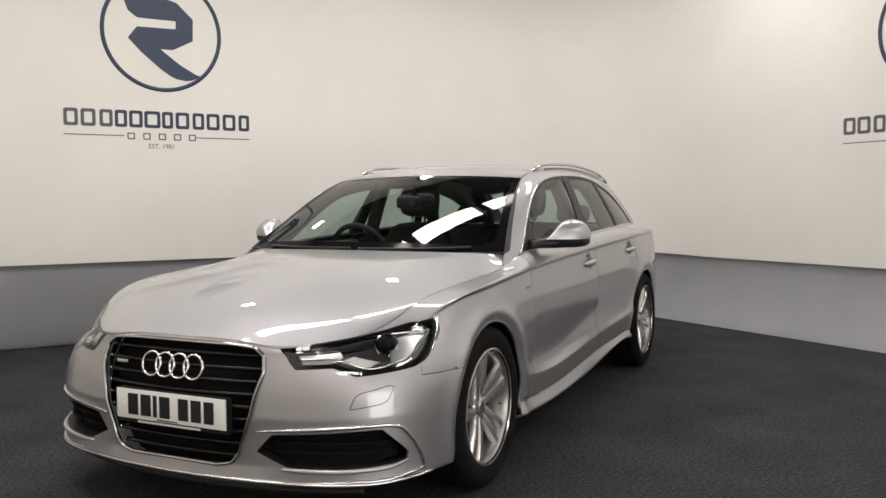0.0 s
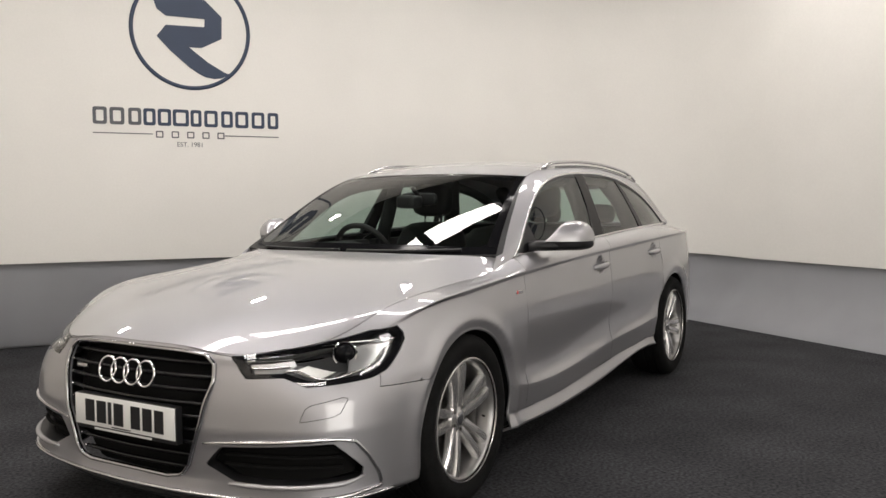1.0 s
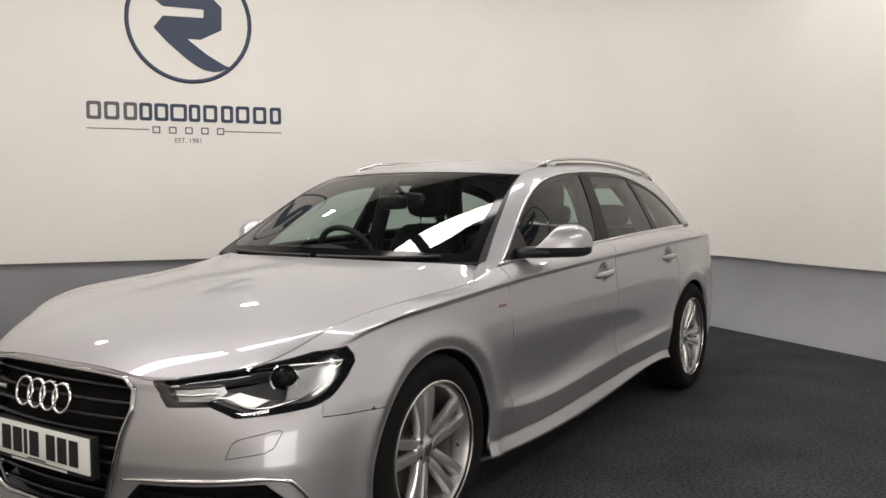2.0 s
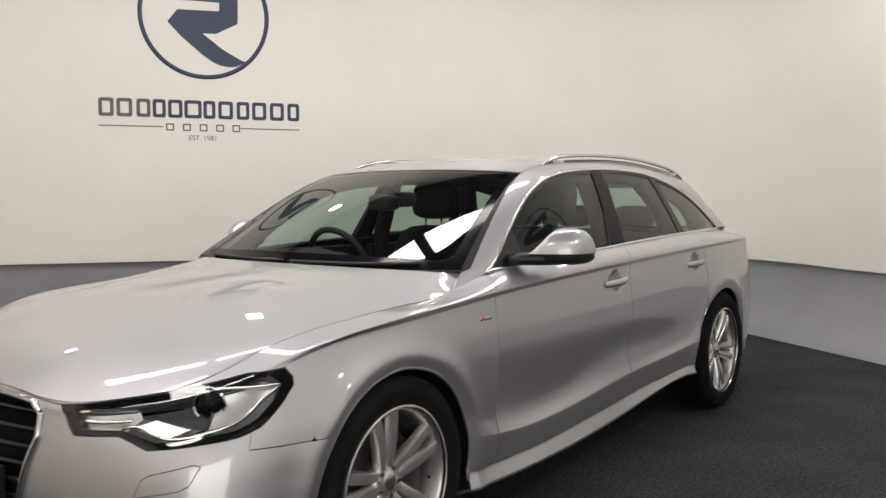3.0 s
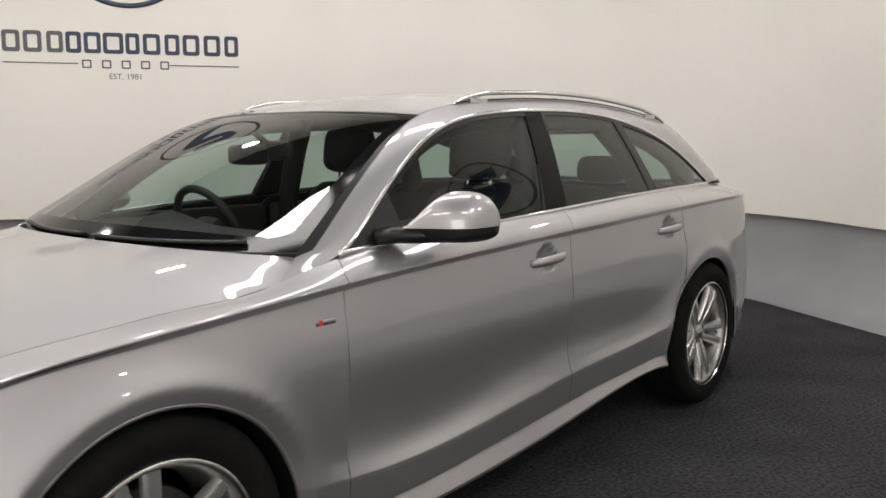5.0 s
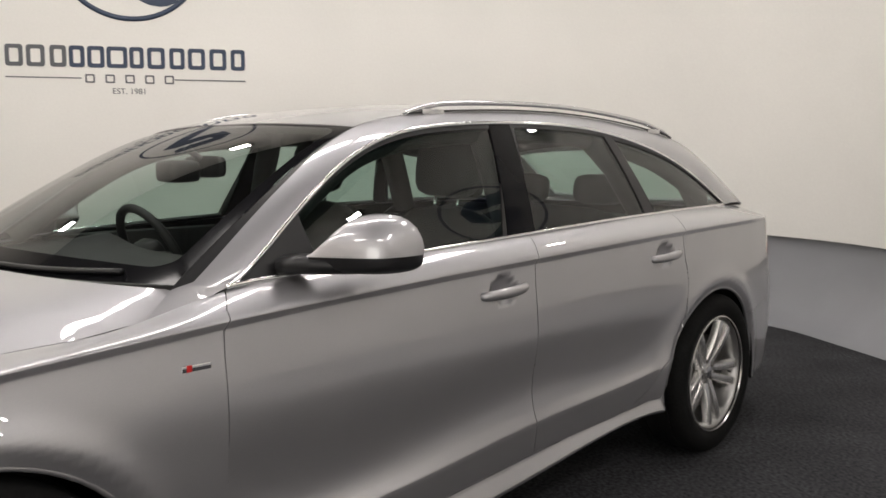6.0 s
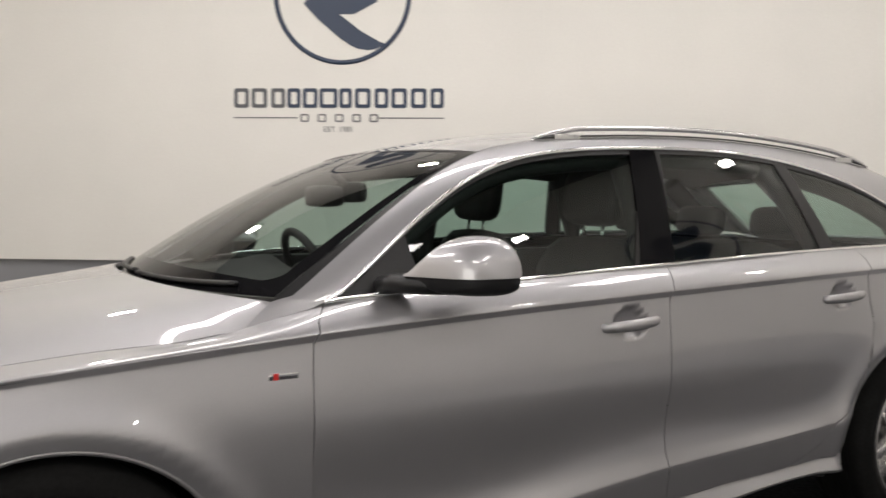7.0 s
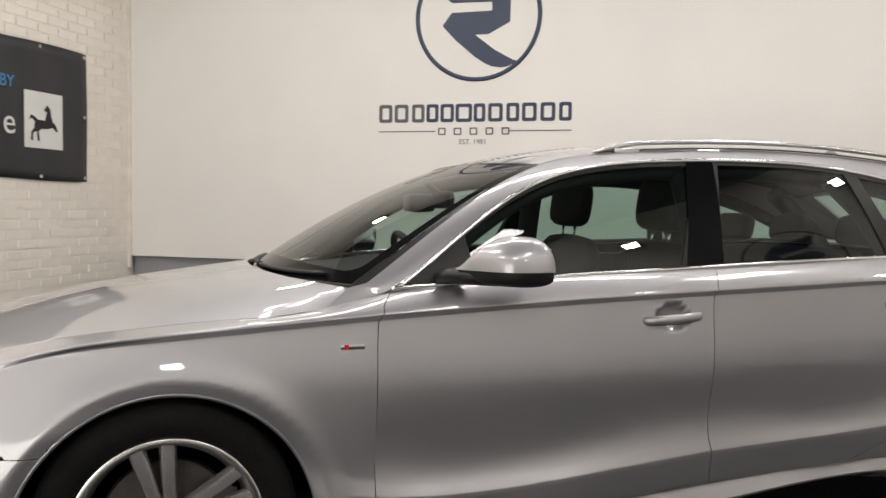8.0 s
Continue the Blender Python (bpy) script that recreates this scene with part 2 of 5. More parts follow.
# grey cove that runs from the carpet's edge up behind the screen's lower edge
low_line = [(WEST + 0.02, 0.10)] + corner(4.62 - 1.2, 0.10 - 1.2, 1.2, 90, 0) + [(4.62, -4.4), (4.62, SOUTH)]
top_line = [(WEST + 0.02, 0.04)] + corner(EAST + 0.04 - R, 0.04 - R, R, 90, 0) + [(EAST + 0.04, -4.4), (EAST + 0.04, SOUTH)]
rows = []
for i, (a, b) in enumerate(zip(low_line, top_line)):
    h = 0.76 + (0.68 - 0.76) * min(max((i - 1) / 16, 0), 1)
    row = []
    for k in range(13):
        th = math.pi / 2 * k / 12
        row.append((a[0] + (b[0] - a[0]) * math.sin(th), a[1] + (b[1] - a[1]) * math.sin(th), 0.004 + h * (1 - math.cos(th))))
    row += [(b[0] + 0.06, b[1] + 0.06, h), (b[0] + 0.06, b[1] + 0.06, 0.004)]
    rows.append(row)
bm = sheet_bm(rows, closed_v=True)
bmesh.ops.recalc_face_normals(bm, faces=bm.faces)
cove = part("wall_foot", sharpen(bm, 50), BAND_GREY)
cove.matrix_world = ROOM
tagged(cove, "grey vinyl cove between carpet and screen wall", "wall", kind="structure")
DOOR = (-1.2, 1.4, 2.3)
for name, x0, x1, foot in (("wall_south_1", EAST + 0.1, DOOR[1], 0.0), ("wall_south_2", DOOR[1], DOOR[0], DOOR[2]), ("wall_south_3", DOOR[0], WEST - 0.1, 0.0)):
    room_wall(name, [(x0, SOUTH), (x1, SOUTH)], "cream white painted studio wall", WALL_WHITE, 0.1, foot)
bm = box_bm(DOOR[0] - 0.2, DOOR[1] + 0.2, SOUTH - 0.45, SOUTH - 0.40, -0.1, DOOR[2] + 0.3)
tagged(placed(part("backdrop", bm, DAYLIGHT, smooth=False), ROOM), "plain bright daylight beyond the glazed doorway", "backdrop", kind="structure")

wall_west = room_wall("wall_west", [(WEST - 0.012, SOUTH), (WEST - 0.012, 0.3)], "white painted brick wall", MORTAR, 0.2)

bm = box_bm(WEST - 0.4, EAST + 0.6, SOUTH - 0.3, 0.6, -0.1, 0.0)
floor = tagged(placed(part("floor", bm, CARPET, smooth=False), ROOM), "charcoal short pile carpet floor", "floor", kind="structure")
bm = box_bm(WEST - 0.4, EAST + 0.6, SOUTH - 0.3, 0.6, CEIL, CEIL + 0.1)
tagged(placed(part("ceiling", bm, CEILING, smooth=False), ROOM), "plain black painted studio ceiling", "ceiling", kind="structure")
bm = box_bm(WEST - 0.01, WEST + 0.022, -0.03, 0.0, 0.6, CEIL, 0.004)
tagged(placed(part("trim", bm, MORTAR), ROOM), "thin cream corner strip at screen edge", "trim", kind="structure")


def bars(widths, x0, gap, z0, z1):
    out = []
    for w in widths:
        out.append((x0, x0 + w, z0, z1))
        x0 += w + gap
    return out


def frame_bm(x0, x1, z0, z1, t):
    """A plain hollow block in place of a letter."""
    outer = rounded([(x0, z0), (x1, z0), (x1, z1), (x0, z1)], t * 0.8, 3)
    inner = rounded([(x0 + t, z0 + t), (x1 - t, z0 + t), (x1 - t, z1 - t), (x0 + t, z1 - t)], t * 0.4, 3)
    rows = [[(*a, -0.004), (*b, -0.004), (*b, 0), (*a, 0)] for a, b in zip(outer, inner)]
    bm = sheet_bm([[(x, y, z) for x, z, y in r] for r in rows], closed_u=True, closed_v=True)
    bmesh.ops.recalc_face_normals(bm, faces=bm.faces)
    return sharpen(bm, 40)


def wall_logo(place, scale=1.0):
    """Round mark with a name in plain bars below it, on a wall; local x along the wall, origin under its middle on the floor line."""
    logo = empty("wall_logo", "navy round emblem with lettering on white wall", "wall logo", "wall logos")
    ring = [[((0.512 - 0.034 * (k in (1, 2))) * math.cos(a), -0.004 if k in (0, 1) else 0.0, (0.512 - 0.034 * (k in (1, 2))) * math.sin(a)) for k in (0, 1, 2, 3)]
            for a in (2 * math.pi * i / 96 for i in range(96))]
    bm = sheet_bm(ring, closed_u=True, closed_v=True)
    bmesh.ops.recalc_face_normals(bm, faces=bm.faces)
    bmesh.ops.translate(bm, vec=(0.027, 0, 2.69), verts=bm.verts)
    part("ring", bm, NAVY, logo)
    marks = [[(-0.33, 0.30), (-0.283, 0.167), (-0.21, 0.112), (0.116, 0.109), (0.114, 0.039), (-0.212, 0.035), (-0.289, -0.065), (-0.18, -0.181),
              (-0.024, -0.314), (0.06, -0.37), (0.118, -0.396), (0.191, -0.406), (0.25, -0.398), (0.33, -0.36), (0.285, -0.348), (0.139, -0.266),
              (-0.02, -0.144), (0.088, -0.143), (0.26, -0.053), (0.264, 0.136), (0.125, 0.269), (0.035, 0.29)]]
    for poly in marks:
        bm = prism_bm([(x + 0.027, z + 2.69) for x, z in rounded(poly, 0.006, 1)], 0.004)
        bmesh.ops.translate(bm, vec=(0, -0.004, 0), verts=bm.verts)
        part("mark", bm, NAVY, logo, smooth=False)
    spans = ((-.788, -.676), (-.655, -.538), (-.507, -.402), (-.385, -.285), (-.268, -.157), (-.143, -.008), (.006, .100), (.123, .240), (.270, .372), (.394, .510), (.540, .655), (.685, .783))
    names = [(a, b, 1.86, 2.005) for a, b in spans]
    for i, (x0, x1, z0, z1) in enumerate(names):
        part("letter_bar", frame_bm(x0, x1, z0, z1, 0.027), NAVY if i > 2 else GREYMARK, logo, smooth=False)
    for x0, x1, z0, z1 in bars([0.062] * 5, -0.286, 0.068, 1.757, 1.815):
        part("letter_bar", frame_bm(x0, x1, z0, z1, 0.010), GREYMARK, logo, smooth=False)
    for x0, x1 in ((-0.79, -0.31), (0.30, 0.785)):
        part("rule", box_bm(x0, x1, -0.003, 0, 1.783, 1.791), GREYMARK, logo, smooth=False)
    words("EST. 1981", 0.056, (0.0, -0.002, 1.684), GREYMARK, logo)
    logo.matrix_world = place
    logo.scale = (scale, scale, scale)
    return logo


def words(text, size, place, mat, parent, rot=(90, 0, 0)):
    """Flat lettering in the built-in font, as a mesh."""
    cu = bpy.data.curves.new("letters", "FONT")
    cu.body, cu.size, cu.align_x, cu.extrude = text, size, "CENTER", 0.001
    tmp = bpy.data.objects.new("letters", cu)
    scene.collection.objects.link(tmp)
    me = bpy.data.meshes.new_from_object(tmp.evaluated_get(bpy.context.evaluated_depsgraph_get()))
    bpy.data.objects.remove(tmp)
    bm = bmesh.new()
    bm.from_mesh(me)
    left = set(bm.verts)
    while left:
        todo, piece = [left.pop()], set()
        while todo:
            v = todo.pop()
            piece.add(v)
            for e in v.link_edges:
                o = e.other_vert(v)
                if o in left:
                    left.discard(o)
                    todo.append(o)
        b = bmesh.new()
        copy = {v: b.verts.new(v.co) for v in piece}
        for f in {f for v in piece for f in v.link_faces}:
            b.faces.new([copy[v] for v in f.verts])
        part("letter", b, mat, parent, smooth=False).matrix_basis = pose(*place, *rot)
    bm.free()


wall_logo(ROOM @ pose(0, 0, 0))
wall_logo(ROOM @ pose(EAST, -3.835, -0.083, 0, 0, -90), 0.985)

# ---- the car: master surfaces ----
# x runs from the nose (0) to the tail, w is the half width, z up; the left side lies at y = -w
car = empty("car", "silver metallic estate car parked on dark carpet", "car")

# feature lines round the body, from nose centre past the corner, along the side, to tail centre: x, w, z
LINES = [
    [(.1, 0, .165), (.115, .25, .165), (.16, .43, .165), (.25, .6, .165), (.38, .72, .165), (.56, .8, .165), (.914, .83, .185), (1.5, .785, .165),
     (2.57, .785, .195), (3.4, .79, .23), (3.826, .83, .18), (4.3, .8, .21), (4.6, .72, .23), (4.76, .52, .24), (4.82, .26, .24), (4.83, 0, .24)],
    [(.02, 0, .215), (.035, .25, .215), (.07, .45, .213), (.12, .63, .213), (.225, .785, .215), (.47, .885, .22), (.914, .891, .225), (1.5, .892, .207),
     (2.57, .893, .243), (3.4, .893, .28), (3.826, .881, .22), (4.3, .844, .25), (4.6, .765, .27), (4.79, .585, .28), (4.89, .29, .28), (4.905, 0, .28)],
    [(.03, 0, .27), (.045, .25, .27), (.076, .45, .272), (.125, .63, .274), (.232, .785, .278), (.475, .89, .285), (.914, .891, .29), (1.5, .866, .262),
     (2.57, .867, .3), (3.4, .872, .328), (3.826, .881, .32), (4.3, .849, .34), (4.61, .77, .35), (4.8, .59, .36), (4.91, .3, .36), (4.925, 0, .36)],
    [(.022, 0, .36), (.04, .25, .36), (.076, .45, .36), (.128, .63, .36), (.238, .79, .362), (.485, .893, .37), (.914, .886, .36), (1.5, .877, .277),
     (2.57, .879, .315), (3.4, .884, .346), (3.826, .888, .4), (4.3, .854, .42), (4.62, .775, .43), (4.81, .595, .44), (4.915, .3, .44), (4.93, 0, .44)],
    [(.015, 0, .44), (.033, .25, .44), (.072, .45, .44), (.125, .63, .445), (.235, .79, .45), (.485, .895, .455), (.914, .901, .455), (1.5, .887, .374),
     (2.57, .892, .414), (3.4, .895, .455), (3.826, .898, .5), (4.3, .859, .51), (4.62, .78, .52), (4.81, .6, .53), (4.915, .3, .53), (4.93, 0, .53)],
    [(.02, 0, .53), (.04, .25, .53), (.082, .45, .53), (.14, .63, .535), (.255, .785, .54), (.495, .888, .55), (.914, .908, .57), (1.5, .874, .417),
     (2.57, .879, .461), (3.4, .886, .498), (3.826, .903, .62), (4.3, .862, .63), (4.61, .78, .64), (4.8, .6, .65), (4.895, .3, .65), (4.91, 0, .65)],
    [(.04, 0, .6), (.058, .25, .6), (.1, .45, .6), (.168, .625, .605), (.3, .772, .62), (.53, .868, .65), (.914, .898, .69), (1.5, .885, .69),
     (2.57, .889, .705), (3.4, .89, .73), (3.826, .896, .76), (4.3, .852, .77), (4.6, .77, .78), (4.79, .59, .78), (4.88, .3, .78), (4.895, 0, .78)],
    [(.065, 0, .655), (.08, .25, .655), (.115, .44, .648), (.2, .6, .66), (.34, .735, .68), (.55, .824, .766), (.914, .864, .824), (1.5, .86, .862),
     (2.57, .866, .908), (3.4, .866, .934), (3.826, .861, .944), (4.3, .829, .948), (4.59, .755, .945), (4.77, .575, .945), (4.85, .29, .945), (4.865, 0, .945)],
    [(.078, 0, .685), (.09, .25, .683), (.118, .435, .668), (.21, .59, .682), (.345, .715, .705), (.56, .826, .786), (.914, .871, .846), (1.5, .865, .884),
     (2.57, .872, .93), (3.4, .872, .956), (3.826, .866, .966), (4.3, .832, .97), (4.59, .75, .967), (4.77, .57, .967), (4.85, .285, .967), (4.865, 0, .967)],
    [(.09, 0, .705), (.097, .25, .702), (.13, .43, .687), (.225, .57, .7), (.345, .675, .728), (.55, .735, .803), (.914, .76, .855), (1.5, .78, .935),
     (2.57, .806, .993), (3.4, .785, 1.02), (3.826, .745, 1.025), (4.3, .668, 1.022), (4.58, .6, 1.01), (4.76, .48, 1), (4.83, .25, .995), (4.845, 0, .993)],
]
mid = np.array(LINES[5])
STATION = np.concatenate([[0], np.cumsum(np.linalg.norm(np.diff(mid, axis=0), axis=1))])
CURVES = [cubic(STATION, line) for line in LINES]
CREASES = [(0, 1), (1, 2), (2, 3), (3, 4), (4, 5, 6, 7), (7, 8), (8, 9)]
HUB_F, HUB_R, HUB_Z = 0.941, 3.853, 0.338
CUPS = ((2.445, 0.848), (3.405, 0.876))
ARCH_F, ARCH_R = (0.943, 0.312, 0.386), (3.818, 0.302, 0.406)


def flow(vals, t):
    """Smooth run through a few values, chord based, for many columns at once: vals rows x columns x 3, t in 0..rows-1."""
    n = len(vals)
    d = np.linalg.norm(np.diff(vals, axis=0), axis=2).mean(axis=1) + 1e-5
    k = np.concatenate([[0], np.cumsum(d)])
    tan = [(vals[1] - vals[0]) / d[0]]
    for i in range(1, n - 1):
        tan.append(((vals[i] - vals[i - 1]) / d[i - 1] * d[i] + (vals[i + 1] - vals[i]) / d[i] * d[i - 1]) / (d[i] + d[i - 1]))
    tan.append((vals[-1] - vals[-2]) / d[-1])
    i = min(int(t), n - 2)
    u = t - i
    h = d[i]
    return ((2 * u ** 3 - 3 * u * u + 1) * vals[i] + (u ** 3 - 2 * u * u + u) * h * tan[i]
            + (-2 * u ** 3 + 3 * u * u) * vals[i + 1] + (u ** 3 - u * u) * h * tan[i + 1])


def skirt(s, v):
    """Points of the body side at arrays s (length round the body) and v (0..9, line to line)."""
    s, v = np.clip(np.atleast_1d(s).astype(float), 0, STATION[15]), np.clip(np.atleast_1d(v).astype(float), 0, 9)
    rows = np.array([c(s) for c in CURVES])
    out = np.zeros((len(s), 3))
    for key in np.unique(np.round(v, 6)):
        pick = np.abs(v - key) < 1e-6
        for group in CREASES:
            if group[0] <= key <= group[-1]:
                out[pick] = flow(rows[list(group)][:, pick], key - group[0])
                break
    lip = np.clip(v - 8, 0, 1)
    bow = 4 * lip * (1 - lip) * np.clip((out[:, 0] - 0.9) / 0.5, 0, 1) * np.clip((4.5 - out[:, 0]) / 0.4, 0, 1)
    out[:, 1] += 0.006 * bow
    out[:, 2] += 0.006 * bow
    out[:, 2] -= 0.026 * np.exp(-((out[:, 0] - 1.29) / 0.2) ** 2) * lip * lip * (3 - 2 * lip)
    for cx, cz, r in (ARCH_F, ARCH_R):
        q = np.hypot(out[:, 0] - cx, out[:, 2] - cz)
        d = q - r - 0.036
        fall = 0.5 * (-d + np.sqrt(d * d + 0.00002))
        out[:, 1] += (0.011 * np.exp(-(np.clip(d, 0, None) / 0.045) ** 2) - 0.42 * np.clip(fall, 0, 0.04)) * (out[:, 1] > 0.7)
    for cx, cz in CUPS:
        q = 1 - ((out[:, 0] - cx) / 0.062) ** 2 - ((out[:, 2] - cz) / 0.042) ** 2
        out[:, 1] -= 0.020 * np.sqrt(np.clip(q, 0, 1)) * (out[:, 1] > 0.7)
    return out


S_ALL = np.concatenate([np.linspace(0, STATION[6], 110)[:-1], np.linspace(STATION[6], STATION[10], 190)[:-1], np.linspace(STATION[10], STATION[15], 70)])
V_ALL = np.concatenate([np.linspace(i, i + 1, n + 1)[:-1] for i, n in enumerate((4, 6, 5, 6, 8, 9, 13, 4, 7))] + [[9.0]])
GS, GV = np.meshgrid(S_ALL, V_ALL, indexing="ij")
GP = skirt(GS.ravel(), GV.ravel()).reshape(len(S_ALL), len(V_ALL), 3)


def find(target, axes, smin=0.0, smax=99.0):
    """The s and v at which the body side shows a point given by two of its coordinates."""
    pick = (S_ALL >= smin) & (S_ALL <= smax)
    g = GP[pick][:, :, list(axes)] - np.array(target)
    i, j = np.unravel_index(np.argmin((g ** 2).sum(axis=2)), g.shape[:2])
    s, v = S_ALL[pick][i], V_ALL[j]
    ds, dv = 0.03, 0.13
    for _ in range(5):
        a, b = np.meshgrid(np.clip(s + np.linspace(-ds, ds, 9), max(smin, 0), min(smax, STATION[15])), np.clip(v + np.linspace(-dv, dv, 9), 0, 9), indexing="ij")
        q = skirt(a.ravel(), b.ravel())[:, list(axes)] - np.array(target)
        k = np.argmin((q ** 2).sum(axis=1))
        s, v, ds, dv = a.ravel()[k], b.ravel()[k], ds / 3.5, dv / 3.5
    return s, v


SIDE_S = (STATION[4], STATION[12])
FRONT_S = (0.0, STATION[6])


def touches(f, s0, s1, v0, v1):
    ps = [p.co for p in f.verts]
    return max(p.x for p in ps) >= s0 and min(p.x for p in ps) <= s1 and max(p.y for p in ps) >= v0 and min(p.y for p in ps) <= v1


def cut_flat(s_values, v_values, cutters):
    """A flat grid in (s, v), cut along the outlines of the cutters; faces sorted by the first outline that holds them."""
    bm = bmesh.new()
    vs = [[bm.verts.new((s, v, 0)) for v in v_values] for s in s_values]
    for i in range(len(s_values) - 1):
        for j in range(len(v_values) - 1):
            bm.faces.new((vs[i][j], vs[i + 1][j], vs[i + 1][j + 1], vs[i][j + 1]))
    for name, poly in cutters:
        k = len(poly)
        p0, p1 = np.array(poly).min(axis=0) - 1e-3, np.array(poly).max(axis=0) + 1e-3
        near = {f for f in bm.faces if touches(f, p0[0], p1[0], p0[1], p1[1])}
        for i in range(k):
            a, b = Vector((*poly[i - 1], 0)), Vector((*poly[i], 0))
            if (a - b).length < 1e-5:
                continue
            near = {f for f in near if f.is_valid}
            fs = [f for f in near if touches(f, min(a.x, b.x) - 1e-4, max(a.x, b.x) + 1e-4, min(a.y, b.y) - 1e-4, max(a.y, b.y) + 1e-4)]
            es = {e for f in fs for e in f.edges}
            pv = {p for f in fs for p in f.verts}
            d = b - a
            r = bmesh.ops.bisect_plane(bm, geom=fs + list(es) + list(pv), dist=1e-6, plane_co=a, plane_no=(d.y, -d.x, 0))
            near |= {g for g in r["geom"] if isinstance(g, bmesh.types.BMFace)}
            near |= {f for g in r["geom_cut"] if isinstance(g, bmesh.types.BMEdge) for f in g.link_faces}
    sets = {}
    for f in bm.faces:
        c = f.calc_center_median()
        for name, poly in cutters:
            if inside(poly, c.x, c.y):
                break
        else:
            name = "rest"
        sets.setdefault(name, []).append([(p.co.x, p.co.y) for p in f.verts])
    bm.free()
    return sets


def panel_bm(faces, surface, sides=(-1,), gap=0.0013, rim=0.012, weld=False, shift=0.0):
    """Flat faces laid on a surface; the outer edges are drawn in by the gap and turned inwards."""
    flat = {}
    for f in faces:
        for p in f:
            flat.setdefault((round(p[0], 5), round(p[1], 5)), len(flat))
    arr = np.array(list(flat))
    pts = surface(arr[:, 0], arr[:, 1])
    es, ev = (0.006, 0.03) if surface is skirt else (0.004, 0.004)
    nrm = np.cross(surface(arr[:, 0] + es, arr[:, 1]) - surface(arr[:, 0] - es, arr[:, 1]), surface(arr[:, 0], arr[:, 1] + ev) - surface(arr[:, 0], arr[:, 1] - ev))
    size = np.linalg.norm(nrm, axis=1)[:, None]
    nrm = np.where(size > 1e-9, nrm / (size + 1e-12), 0)
    bm = bmesh.new()
    tn = bm.verts.layers.float_vector.new("true_normal")
    rl = bm.faces.layers.int.new("rim")
    for side in sides:
        vs = [bm.verts.new((p[0], side * p[1], p[2])) for p in pts]
        for v, q in zip(vs, nrm):
            v[tn] = (q[0], side * q[1], q[2])
        for f in faces:
            idx = [flat[(round(p[0], 5), round(p[1], 5))] for p in f]
            idx = [q for i, q in enumerate(idx) if q != idx[i - 1]]
            if len(idx) < 3:
                continue
            try:
                bm.faces.new([vs[i] for i in (idx if side < 0 else idx[::-1])])
            except ValueError:
                pass
    bmesh.ops.remove_doubles(bm, verts=bm.verts, dist=2e-4)
    bmesh.ops.dissolve_degenerate(bm, dist=1e-6, edges=bm.edges)
    bm.normal_update()
    for side in sides:
        mine = [f for f in bm.faces if f.calc_center_median().y * side >= 0]
        if sum(f.normal.dot(v[tn]) * f.calc_area() for f in mine for v in f.verts) < 0:
            for v in {v for f in mine for v in f.verts}:
                if v.co.y * side > 1e-6 or (abs(v.co.y) <= 1e-6 and side == sides[0]):
                    v[tn] = -v[tn]
    for v in bm.verts:
        if v[tn].length < 0.5:
            v[tn] = v.normal
        if len(sides) == 2 and abs(v.co.y) < 1e-5:
            v[tn] = Vector((v[tn].x, 0, v[tn].z)).normalized() if abs(v[tn].y) < 0.9 else v[tn]
    bmesh.ops.holes_fill(bm, edges=[e for e in bm.edges if e.is_boundary], sides=6)
    for v in list(bm.verts):
        rim_edges = [e for e in v.link_edges if e.is_boundary]
        if len(rim_edges) == 2 and len(v.link_faces) > 1:
            a, c = (e.other_vert(v) for e in rim_edges)
            if (a.co - c.co).length < 0.02 and (a.co - v.co).angle(c.co - v.co, 3.0) < radians(70):
                try:
                    bm.faces.new((a, v, c))
                except ValueError:
                    pass
    if shift:
        for v in bm.verts:
            v.co += v[tn] * shift
    if rim:
        rims(bm, gap, rim)
    return bm


def rims(bm, gap, rim):
    edge = [e for e in bm.edges if e.is_boundary]
    tn, rl = bm.verts.layers.float_vector["true_normal"], bm.faces.layers.int["rim"]
    move, down = {}, {}
    for e in edge:
        f = e.link_faces[0]
        a, b = e.verts
        inward = (a[tn] + b[tn]).cross(b.co - a.co)
        if inward.dot(f.calc_center_median() - a.co) < 0:
            inward.negate()
        if inward.length > 1e-9:
            inward.normalize()
        for v in (a, b):
            move[v] = move.get(v, Vector()) + inward
            down[v] = v[tn].copy()
    for v, d in move.items():
        if d.length > 1e-6:
            v.co += d.normalized() * gap
    for e in edge:
        e.smooth = False
    if rim:
        r = bmesh.ops.extrude_edge_only(bm, edges=edge)
        for g in r["geom"]:
            if isinstance(g, bmesh.types.BMFace):
                g[rl] = 1
        fresh = [g for g in r["geom"] if isinstance(g, bmesh.types.BMVert)]
        near = {}
        for v in fresh:
            for e in v.link_edges:
                o = e.other_vert(v)
                if o in down:
                    near[v] = o
        for v in fresh:
            if v in near:
                v.co -= down[near[v]] * rim
    return bm


def on_side(pts):
    return [find(p, (0, 2), *SIDE_S) for p in pts]


def on_front(pts):
    return [find(p, (1, 2), *FRONT_S) for p in pts]


def arc(cx, cz, r, a0, a1, n):
    return [(cx + r * math.cos(radians(a0 + (a1 - a0) * i / n)), cz + r * math.sin(radians(a0 + (a1 - a0) * i / n))) for i in range(n + 1)]


# wheel arches
def arch_outline(cx, cz, r):
    top = on_side(arc(cx, cz, r, 196, -16, 36))
    return [(top[0][0], -0.5)] + top + [(top[-1][0], -0.5)]


arch_f, arch_r = arch_outline(*ARCH_F), arch_outline(*ARCH_R)
